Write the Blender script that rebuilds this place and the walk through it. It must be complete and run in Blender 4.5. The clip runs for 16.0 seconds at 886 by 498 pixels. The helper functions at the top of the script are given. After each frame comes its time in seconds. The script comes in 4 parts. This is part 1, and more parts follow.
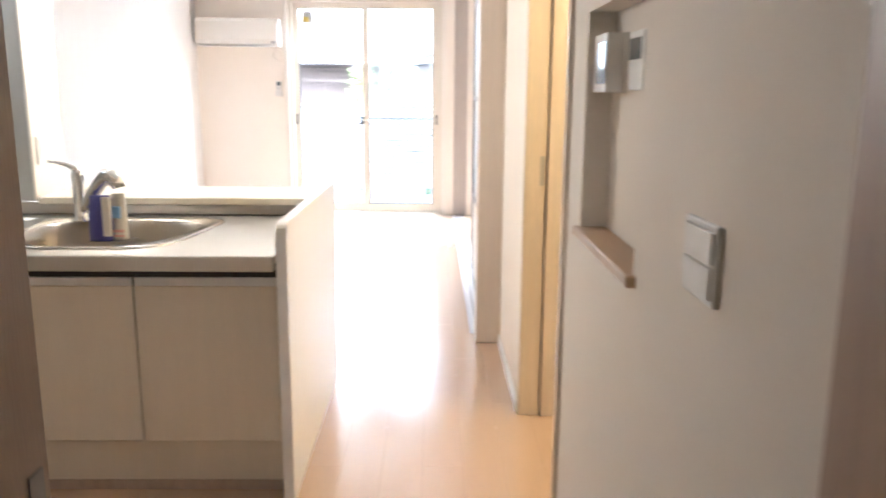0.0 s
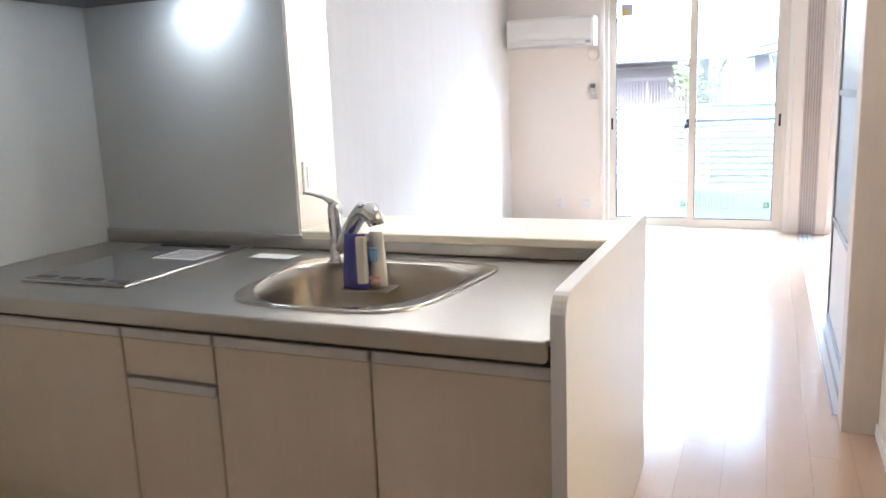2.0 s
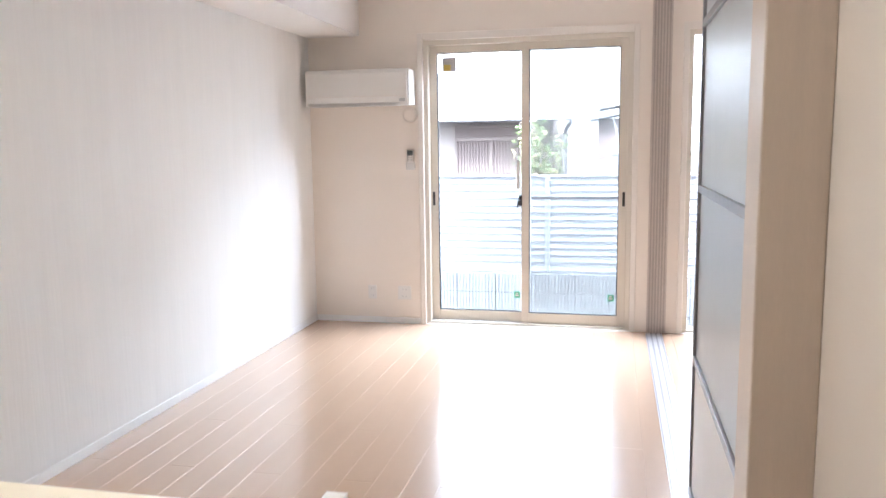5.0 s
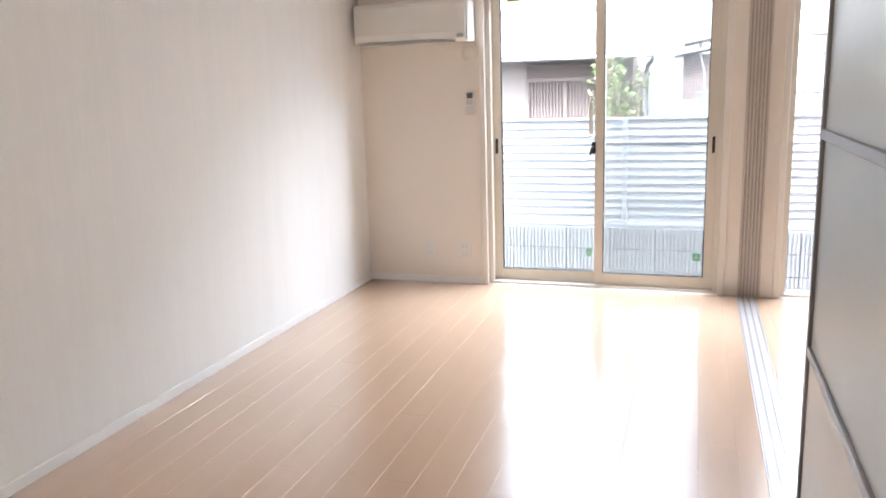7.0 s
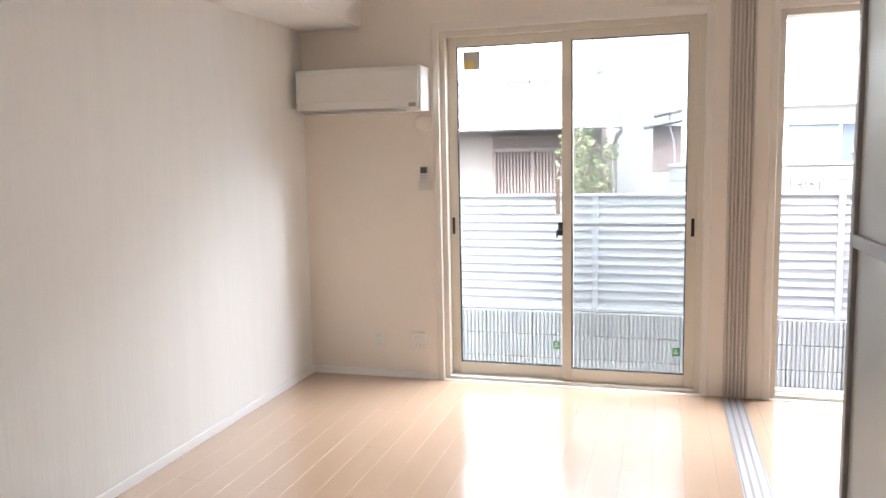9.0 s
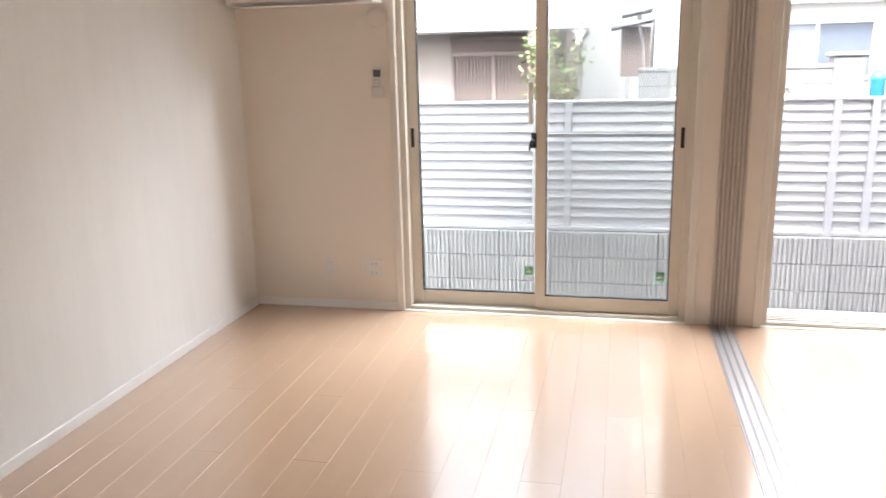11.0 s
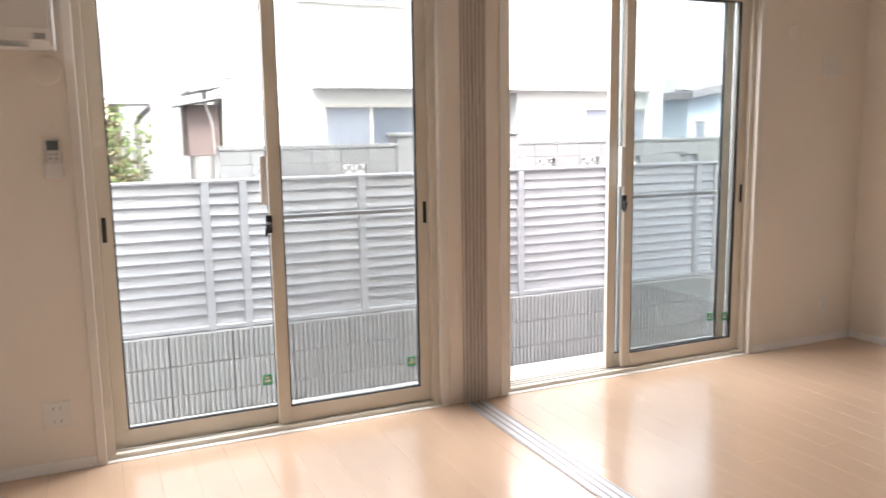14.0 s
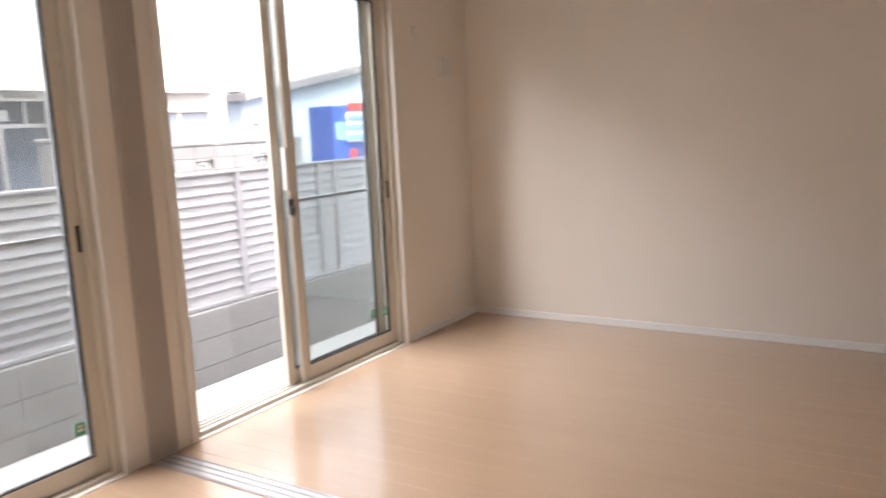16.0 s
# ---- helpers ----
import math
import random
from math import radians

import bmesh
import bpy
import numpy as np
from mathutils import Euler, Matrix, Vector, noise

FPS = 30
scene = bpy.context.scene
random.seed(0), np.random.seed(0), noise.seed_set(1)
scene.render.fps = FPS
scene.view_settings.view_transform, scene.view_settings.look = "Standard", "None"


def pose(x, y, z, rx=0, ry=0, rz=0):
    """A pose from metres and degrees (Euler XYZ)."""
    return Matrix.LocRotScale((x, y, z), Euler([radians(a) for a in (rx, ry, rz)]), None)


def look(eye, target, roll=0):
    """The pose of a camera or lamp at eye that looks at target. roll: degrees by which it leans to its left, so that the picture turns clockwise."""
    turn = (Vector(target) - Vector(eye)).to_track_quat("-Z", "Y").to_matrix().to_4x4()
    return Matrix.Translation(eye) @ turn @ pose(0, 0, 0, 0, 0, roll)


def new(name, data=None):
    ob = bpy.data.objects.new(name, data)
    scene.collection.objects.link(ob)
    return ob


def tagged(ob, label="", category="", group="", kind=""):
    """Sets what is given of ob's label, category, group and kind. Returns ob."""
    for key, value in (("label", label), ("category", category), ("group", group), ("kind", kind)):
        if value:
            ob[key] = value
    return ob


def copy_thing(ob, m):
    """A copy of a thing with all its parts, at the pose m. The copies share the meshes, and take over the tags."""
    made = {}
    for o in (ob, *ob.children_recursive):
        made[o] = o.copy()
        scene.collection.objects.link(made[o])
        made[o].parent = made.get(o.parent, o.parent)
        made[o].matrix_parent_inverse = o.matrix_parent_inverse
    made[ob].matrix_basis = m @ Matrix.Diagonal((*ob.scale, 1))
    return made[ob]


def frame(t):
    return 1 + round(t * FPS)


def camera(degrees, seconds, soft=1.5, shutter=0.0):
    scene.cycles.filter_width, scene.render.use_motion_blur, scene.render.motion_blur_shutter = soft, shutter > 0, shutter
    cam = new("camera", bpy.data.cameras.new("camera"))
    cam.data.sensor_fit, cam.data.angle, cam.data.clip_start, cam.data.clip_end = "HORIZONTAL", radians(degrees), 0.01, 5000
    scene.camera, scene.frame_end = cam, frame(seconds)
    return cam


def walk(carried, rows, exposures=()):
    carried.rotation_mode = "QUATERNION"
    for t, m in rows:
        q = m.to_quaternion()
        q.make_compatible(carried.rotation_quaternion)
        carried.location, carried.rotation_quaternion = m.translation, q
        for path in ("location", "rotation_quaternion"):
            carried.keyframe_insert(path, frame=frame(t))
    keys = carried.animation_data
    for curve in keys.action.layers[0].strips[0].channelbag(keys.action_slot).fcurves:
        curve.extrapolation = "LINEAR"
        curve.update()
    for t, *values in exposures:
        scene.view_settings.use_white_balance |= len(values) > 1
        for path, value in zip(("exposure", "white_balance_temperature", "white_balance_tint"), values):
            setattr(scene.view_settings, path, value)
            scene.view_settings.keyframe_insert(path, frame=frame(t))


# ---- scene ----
cam = camera(59.6, 16.0, shutter=0.5)

EXPOSURES = [(0.0, 4.85, 5350, 10), (1.0, 4.6, 5050, 9), (2.0, 4.48, 5000, 9), (2.5, 4.25, 5150, 9), (3.5, 4.12, 5250, 10), (7.0, 3.7, 5750, 12), (10.5, 3.3, 6150, 13), (12.5, 2.98, 6450, 15), (14.0, 2.9, 6450, 15), (16.0, 2.8, 6600, 17)]
PATH = [
    (0, (2.612, -8.822, 1.365), (2.637, -6.861, 0.972), 0.4),
    (0.5, (2.595, -8.628, 1.372), (2.376, -6.678, 0.984), -1.4),
    (1, (2.627, -8.384, 1.384), (2.181, -6.458, 1.082), -0.7),
    (1.5, (2.601, -8.207, 1.38), (1.929, -6.359, 1.014), -1.4),
    (2, (2.533, -7.994, 1.382), (1.77, -6.184, 1.005), -2.3),
    (2.5, (2.543, -7.764, 1.39), (1.826, -5.928, 1.046), -2.0),
    (3, (2.549, -7.508, 1.392), (1.977, -5.613, 1.109), -0.2),
    (3.5, (2.496, -7.231, 1.43), (2.096, -5.286, 1.19), -0.7),
    (6, (2.625, -5.957, 1.537), (2.086, -4.064, 1.183), -0.9),
    (6.5, (2.634, -5.864, 1.52), (1.982, -4.032, 1.054), -2.4),
    (7, (2.529, -5.738, 1.508), (1.913, -3.877, 1.107), -1.8),
    (7.5, (2.461, -5.618, 1.5), (1.948, -3.709, 1.199), -1.7),
    (8, (2.476, -5.461, 1.559), (1.912, -3.555, 1.339), -1.1),
    (10.5, (2.373, -4.588, 1.546), (1.872, -2.696, 1.145), -1.4),
    (11, (2.292, -4.498, 1.522), (1.856, -2.603, 1.052), -1.4),
    (11.5, (2.106, -4.383, 1.511), (1.939, -2.425, 1.14), -1.7),
    (12, (1.905, -4.316, 1.518), (1.849, -2.348, 1.17), -0.6),
    (12.5, (1.722, -4.188, 1.477), (1.811, -2.215, 1.164), -0.6),
    (13, (1.52, -4.041, 1.482), (1.777, -2.078, 1.197), 0.0),
    (13.5, (1.292, -3.903, 1.473), (1.858, -2.006, 1.192), -0.2),
    (14, (1.032, -3.754, 1.483), (1.845, -1.95, 1.192), -0.9),
    (14.5, (0.932, -3.527, 1.481), (1.938, -1.821, 1.205), -1.5),
    (15, (0.862, -3.334, 1.475), (2.055, -1.75, 1.217), 0.3),
    (15.5, (0.707, -3.136, 1.508), (2.18, -1.817, 1.208), -3.4),
    (16, (0.696, -2.984, 1.488), (2.371, -1.938, 1.17), -2.6),
]
walk(cam, [(t, look(eye, target, roll)) for t, eye, target, roll in PATH], EXPOSURES)

# ---- world, sun, large lights ----
world = bpy.data.worlds.new("sky")
scene.world = world
world.use_nodes = True
wn = world.node_tree
sky = wn.nodes.new("ShaderNodeTexSky")
sky.sky_type, sky.sun_disc = "NISHITA", False
sky.sun_elevation, sky.sun_rotation = radians(52), radians(200)
sky.dust_density = 4.0
wn.nodes["Background"].inputs[1].default_value = 0.15
haze = wn.nodes.new("ShaderNodeHueSaturation")   # a thin white overcast
haze.inputs["Saturation"].default_value = 0.3
wn.links.new(sky.outputs[0], haze.inputs["Color"])
wn.links.new(haze.outputs[0], wn.nodes["Background"].inputs[0])
sun = new("sun", bpy.data.lights.new("sun", "SUN"))
sun.data.energy, sun.data.angle, sun.data.color = 1.2, radians(12), (1.0, 0.95, 0.88)
sun.matrix_world = look((0, 0, 0), (0.26, 0.72, -0.98))


def lamp(name, at, watts, color, radius):
    ob = new(name, bpy.data.lights.new(name, "POINT"))
    ob.data.energy, ob.data.color, ob.data.shadow_soft_size = watts, color, radius
    ob.location = at
    return ob


lamp("hood_light", (0.60, -5.76, 1.782), 0.085, (0.86, 0.95, 1.0), 0.05)
lamp("toilet_light", (3.75, -6.15, 2.3), 1.5, (1.0, 0.78, 0.42), 0.06)
lamp("pendant_light", (1.198, -5.30, 1.73), 0.45, (1.0, 0.86, 0.66), 0.04)
lamp("pendant_light", (1.778, -5.30, 1.73), 0.45, (1.0, 0.86, 0.66), 0.04)


def sky_fill(name, x, width, watts):
    """An added area lamp outside a terrace window, in place of the bright sky above the street."""
    ob = new(name, bpy.data.lights.new(name, "AREA"))
    ob.data.shape, ob.data.size, ob.data.size_y = "RECTANGLE", width, 1.0
    ob.data.energy, ob.data.color = watts, (0.95, 0.98, 1.0)
    ob.matrix_world = look((x, 1.0, 3.25), (x, -1.2, 0.6))
    return ob


sky_fill("sky_fill_lamp", 1.85, 1.6, 26)
sky_fill("sky_fill_lamp", 4.02, 1.8, 26)


# ---- materials ----
def material(name, color, rough=0.5, metal=0.0, vary=0.06, scale=6.0, bump=0.0, grain=120.0, stretch=(1, 1, 1), spec=0.5, coat=0.0):
    m = bpy.data.materials.new(name)
    m.use_nodes = True
    nt = m.node_tree
    b = nt.nodes["Principled BSDF"]
    b.inputs["Roughness"].default_value, b.inputs["Metallic"].default_value = rough, metal
    b.inputs["Specular IOR Level"].default_value, b.inputs["Coat Weight"].default_value = spec, coat
    co = nt.nodes.new("ShaderNodeTexCoord")
    mp = nt.nodes.new("ShaderNodeMapping")
    mp.inputs["Scale"].default_value = stretch
    nt.links.new(co.outputs["Object"], mp.inputs[0])
    big = nt.nodes.new("ShaderNodeTexNoise")
    big.inputs["Scale"].default_value, big.inputs["Detail"].default_value = scale, 4
    fine = nt.nodes.new("ShaderNodeTexNoise")
    fine.inputs["Scale"].default_value, fine.inputs["Detail"].default_value = grain, 3
    for n in (big, fine):
        nt.links.new(mp.outputs[0], n.inputs[0])
    mixf = nt.nodes.new("ShaderNodeMix")
    mixf.inputs[0].default_value = 0.45
    nt.links.new(big.outputs[0], mixf.inputs[2])
    nt.links.new(fine.outputs[0], mixf.inputs[3])
    ramp = nt.nodes.new("ShaderNodeMapRange")
    ramp.inputs[1].default_value, ramp.inputs[2].default_value = 0.3, 0.7
    ramp.inputs[3].default_value, ramp.inputs[4].default_value = 1 - vary, 1 + vary
    nt.links.new(mixf.outputs[0], ramp.inputs[0])
    mul = nt.nodes.new("ShaderNodeVectorMath")
    mul.operation = "SCALE"
    mul.inputs[0].default_value = color
    nt.links.new(ramp.outputs[0], mul.inputs["Scale"])
    nt.links.new(mul.outputs[0], b.inputs["Base Color"])
    rr = nt.nodes.new("ShaderNodeMapRange")
    rr.inputs[3].default_value, rr.inputs[4].default_value = rough * 0.85, min(1, rough * 1.2)
    nt.links.new(big.outputs[0], rr.inputs[0])
    nt.links.new(rr.outputs[0], b.inputs["Roughness"])
    if bump:
        bp = nt.nodes.new("ShaderNodeBump")
        bp.inputs["Strength"].default_value, bp.inputs["Distance"].default_value = bump, 0.002
        nt.links.new(fine.outputs[0], bp.inputs["Height"])
        nt.links.new(bp.outputs[0], b.inputs["Normal"])
    return m


def vary_pieces(m, amount):
    """Each piece a little lighter or darker than its neighbours."""
    nt = m.node_tree
    info = nt.nodes.new("ShaderNodeObjectInfo")
    r = nt.nodes.new("ShaderNodeMapRange")
    r.inputs[3].default_value, r.inputs[4].default_value = 1 - amount, 1 + amount
    nt.links.new(info.outputs["Random"], r.inputs[0])
    b = nt.nodes["Principled BSDF"]
    old = b.inputs["Base Color"].links[0].from_socket
    mul = nt.nodes.new("ShaderNodeVectorMath")
    mul.operation = "SCALE"
    nt.links.new(old, mul.inputs[0])
    nt.links.new(r.outputs[0], mul.inputs["Scale"])
    nt.links.new(mul.outputs[0], b.inputs["Base Color"])
    return m


def glass_material(name, tint, gloss=1.0):
    m = bpy.data.materials.new(name)
    m.use_nodes = True
    nt = m.node_tree
    nt.nodes.remove(nt.nodes["Principled BSDF"])
    tr, gl, lw, pw, ad, mx = (nt.nodes.new("ShaderNode" + k) for k in ("BsdfTransparent", "BsdfGlossy", "LayerWeight", "Math", "Math", "MixShader"))
    tr.inputs[0].default_value = (*tint, 1)
    gl.inputs["Roughness"].default_value = 0.01
    lw.inputs[0].default_value = 0.5
    pw.operation, ad.operation = "POWER", "MULTIPLY_ADD"
    pw.inputs[1].default_value = 4.0
    ad.inputs[1].default_value, ad.inputs[2].default_value = 0.7 * gloss, 0.03 * gloss
    for a, c in ((lw.outputs["Facing"], pw.inputs[0]), (pw.outputs[0], ad.inputs[0]), (ad.outputs[0], mx.inputs[0]), (tr.outputs[0], mx.inputs[1]), (gl.outputs[0], mx.inputs[2]), (mx.outputs[0], nt.nodes["Material Output"].inputs[0])):
        nt.links.new(a, c)
    return m


def screen_material(name, color, cover):
    m = bpy.data.materials.new(name)
    m.use_nodes = True
    nt = m.node_tree
    nt.nodes.remove(nt.nodes["Principled BSDF"])
    tr, df, mx = (nt.nodes.new("ShaderNode" + k) for k in ("BsdfTransparent", "BsdfDiffuse", "MixShader"))
    df.inputs[0].default_value = (*color, 1)
    mx.inputs[0].default_value = cover
    nt.links.new(tr.outputs[0], mx.inputs[1])
    nt.links.new(df.outputs[0], mx.inputs[2])
    nt.links.new(mx.outputs[0], nt.nodes["Material Output"].inputs[0])
    return m


def glow_material(name, color, strength):
    m = material(name, color, 0.35)
    b = m.node_tree.nodes["Principled BSDF"]
    b.inputs["Emission Color"].default_value, b.inputs["Emission Strength"].default_value = (*color, 1), strength
    return m


WALLPAPER = material("wallpaper", (0.85, 0.78, 0.695), 0.75, vary=0.02, scale=2.5, bump=0.35, grain=240)
ACCENT = material("accent_wallpaper", (0.86, 0.845, 0.81), 0.7, vary=0.03, scale=9, bump=0.7, grain=60, stretch=(1, 1, 0.05))
CEILING = material("ceiling_paper", (0.87, 0.845, 0.81), 0.8, vary=0.02, bump=0.3, grain=200)
TRIM = material("white_trim", (0.80, 0.75, 0.68), 0.45, vary=0.03, stretch=(1, 1, 0.2))
OAK = material("pale_wood_frame", (0.67, 0.56, 0.43), 0.42, vary=0.10, scale=5, grain=70, stretch=(6, 6, 0.4))
SILLWOOD = material("warm_sill_wood", (0.50, 0.34, 0.205), 0.42, vary=0.10, scale=5, grain=70, stretch=(6, 0.4, 6))
BROWNWOOD = material("brown_wood_frame", (0.45, 0.33, 0.26), 0.4, vary=0.14, scale=5, grain=70, stretch=(6, 6, 0.4))
FLOORWOOD = vary_pieces(material("floor_wood", (0.58, 0.40, 0.27), 0.25, vary=0.028, scale=3, bump=0.015, grain=40, stretch=(5, 0.5, 5), coat=1.0), 0.013)
FLOORWOOD.node_tree.nodes["Principled BSDF"].inputs["Coat Roughness"].default_value = 0.16
FLOORWOOD.node_tree.nodes["Principled BSDF"].inputs["Coat IOR"].default_value = 1.8
SKIRT = material("white_skirting", (0.88, 0.87, 0.85), 0.3, vary=0.015)
POSTWOOD = material("tan_post_laminate", (0.66, 0.555, 0.455), 0.45, vary=0.05, stretch=(6, 6, 0.4))
JAMB = material("jamb_plastic", (0.64, 0.57, 0.51), 0.45, vary=0.04)
# The jamb's colour again, darkened for the shade between its ribs.
JAMBSHADE = material("jamb_shade", (0.50, 0.44, 0.39), 0.5, vary=0.04)
REMOTE = material("remote_plastic", (0.68, 0.66, 0.63), 0.4)
UNDERFLOOR = material("floor_joint", (0.45, 0.31, 0.20), 0.5)
ALU = material("cream_aluminium", (0.70, 0.645, 0.55), 0.38, vary=0.02, bump=0.02)
RAILALU = material("rail_aluminium", (0.55, 0.53, 0.52), 0.35, metal=0.7, vary=0.05)
DARKALU = material("grey_aluminium", (0.30, 0.29, 0.29), 0.38, metal=0.5, vary=0.05)
BLACK = material("black_rubber_and_shade", (0.02, 0.02, 0.022), 0.5)
PANE = glass_material("window_glass", (0.94, 0.97, 0.97))
MESH = screen_material("insect_mesh", (0.42, 0.43, 0.45), 0.22)
FROST = material("frosted_pane", (0.68, 0.70, 0.69), 0.35, vary=0.02)
FROST.node_tree.nodes["Principled BSDF"].inputs["Transmission Weight"].default_value = 0.35
PLASTIC = material("white_plastic", (0.80, 0.78, 0.74), 0.4, vary=0.015)
GREYPLASTIC = material("grey_plastic", (0.45, 0.45, 0.45), 0.4)
LCD = material("display_glass", (0.10, 0.12, 0.13), 0.12)
CABINET = material("cabinet_laminate", (0.74, 0.645, 0.52), 0.42, vary=0.035, scale=3, grain=50, stretch=(6, 6, 0.4))
PANEL = material("side_panel_laminate", (0.85, 0.835, 0.84), 0.36, vary=0.02, scale=3, grain=40, stretch=(3, 3, 0.6))
HANDLE = material("channel_handle", (0.72, 0.70, 0.67), 0.35, metal=0.3)
STEEL = material("brushed_steel", (0.49, 0.465, 0.42), 0.36, metal=1.0, vary=0.012, bump=0.02, grain=260, stretch=(0.3, 3, 3))
SINKSTEEL = material("sink_steel", (0.42, 0.38, 0.32), 0.3, metal=1.0, vary=0.06)
RIMSTEEL = material("polished_rim_steel", (0.66, 0.63, 0.57), 0.18, metal=1.0, vary=0.02)
CHROME = material("chrome", (0.80, 0.80, 0.80), 0.07, metal=1.0, vary=0.01)
HOBGLASS = material("hob_glass", (0.16, 0.155, 0.15), 0.08, vary=0.04, coat=0.5)
KPANEL = material("kitchen_panel", (0.56, 0.565, 0.545), 0.3, vary=0.015)
LEDGE = material("cream_ledge", (0.80, 0.73, 0.60), 0.4, vary=0.03)
HOOD = material("black_hood", (0.03, 0.03, 0.03), 0.35)
PAPER = material("paper", (0.82, 0.81, 0.80), 0.7, vary=0.02)
INK = material("ink", (0.30, 0.27, 0.27), 0.6)
BLUEPACK = material("blue_pack", (0.09, 0.09, 0.36), 0.35)
CREAMPACK = material("cream_pack", (0.72, 0.66, 0.58), 0.4, vary=0.05)
PINKPACK = material("pink_pack", (0.75, 0.42, 0.36), 0.4)
LIGHTBLUE = material("light_blue_print", (0.25, 0.45, 0.72), 0.4)
GREEN = material("green_label", (0.08, 0.42, 0.22), 0.5)
YELLOW = material("yellow_label", (0.65, 0.50, 0.12), 0.5)
SHADE = glow_material("lit_glass_shade", (1.0, 0.90, 0.76), 2.2)
BRASS = material("brass_cap", (0.60, 0.45, 0.22), 0.3, metal=1.0)
CONCRETE = material("terrace_concrete", (0.55, 0.54, 0.52), 0.85, vary=0.10, scale=1.5, bump=0.4, grain=90)
ASPHALT = material("asphalt", (0.06, 0.06, 0.062), 0.9, vary=0.2, scale=1.0, bump=0.6, grain=150)
RIBBLOCK = vary_pieces(material("ribbed_block", (0.32, 0.315, 0.31), 0.9, vary=0.12, scale=6, bump=0.5, grain=90), 0.06)
FENCE = material("fence_aluminium", (0.39, 0.39, 0.405), 0.45, vary=0.03, metal=0.25)
GREYBLOCK = vary_pieces(material("grey_block", (0.17, 0.17, 0.168), 0.92, vary=0.22, scale=4, bump=0.6, grain=60), 0.08)
STUCCO = material("white_stucco", (0.78, 0.77, 0.74), 0.9, vary=0.04, scale=1.2, bump=0.4, grain=80)
BEIGESTUCCO = material("beige_stucco", (0.30, 0.25, 0.225), 0.9, vary=0.08, scale=1.5, bump=0.4, grain=80)
DARKWOOD = material("dark_lattice_wood", (0.13, 0.095, 0.085), 0.7, vary=0.15, stretch=(4, 4, 0.4))
LATTICE = material("weathered_lattice_wood", (0.19, 0.145, 0.13), 0.75, vary=0.15, stretch=(4, 4, 0.4))
ROOF = material("grey_roof", (0.20, 0.195, 0.20), 0.5, vary=0.1)
HOUSEGLASS = material("house_glass", (0.10, 0.12, 0.15), 0.06, vary=0.05)
MILKGLASS = material("house_milk_glass", (0.20, 0.22, 0.255), 0.2, vary=0.06)
BLUESIDING = material("blue_siding", (0.40, 0.47, 0.53), 0.7, vary=0.06, stretch=(0.2, 0.2, 6))
VENDBLUE = material("vending_blue", (0.04, 0.10, 0.40), 0.3)
BINBLUE = material("bin_blue", (0.05, 0.30, 0.70), 0.4)
RED = material("red_print", (0.60, 0.06, 0.06), 0.4)
BARK = material("bark", (0.13, 0.09, 0.06), 0.9, vary=0.3, bump=0.6)
LEAF = material("leaf", (0.13, 0.17, 0.06), 0.6, vary=0.35, scale=8)
LEAFRED = material("young_leaf", (0.22, 0.19, 0.09), 0.6, vary=0.3, scale=8)


# ---- mesh helpers ----
BASES = {}            # where each thing stands in the coordinates of its parts
KITCHEN = (0.05, 0.09, 0)   # the kitchen block is drawn from its own corner

def box(bm, x0, x1, y0, y1, z0, z1, bevel=0.0, segments=1):
    m = Matrix.LocRotScale(((x0 + x1) / 2, (y0 + y1) / 2, (z0 + z1) / 2), None, (abs(x1 - x0), abs(y1 - y0), abs(z1 - z0)))
    vs = bmesh.ops.create_cube(bm, size=1, matrix=m)["verts"]
    if bevel:
        es = list({e for v in vs for e in v.link_edges})
        bmesh.ops.bevel(bm, geom=es, offset=bevel, segments=segments, affect="EDGES", profile=0.5)


def mesh(name, bm, mat, smooth=False):
    me = bpy.data.meshes.new(name)
    bmesh.ops.recalc_face_normals(bm, faces=bm.faces)
    if smooth:
        for f in bm.faces:
            f.smooth = True
    bm.to_mesh(me)
    bm.free()
    me.materials.append(mat)
    return me


def thing(name, label="", category="", group="", kind="", at=(0, 0, 0), shift=(0, 0, 0)):
    ob = new(name)
    ob.empty_display_size = 0.05
    ob.location = Vector(at) + Vector(shift)
    BASES[ob.name] = Vector(at)
    return tagged(ob, label, category, group, kind)


def part(parent, name, me, label=""):
    """A mesh part whose coordinates are given in the world; its thing stands at the world's origin of the part."""
    ob = new(name, me)
    if parent:
        ob.parent = parent
        ob.location = -BASES[parent.name] if parent.name in BASES else Vector((0, 0, 0))
    if label:
        tagged(ob, label)
    return ob


def boxes(parent, name, rows, mat, bevel=0.002, label="", segments=1):
    bm = bmesh.new()
    for r in rows:
        box(bm, *r, bevel=bevel, segments=segments)
    return part(parent, name, mesh(name, bm, mat), label)


def solid(name, rows, mat, label, category, bevel=0.0):
    """A piece of the setting."""
    ob = boxes(None, name, rows, mat, bevel)
    return tagged(ob, label, category, kind="structure")


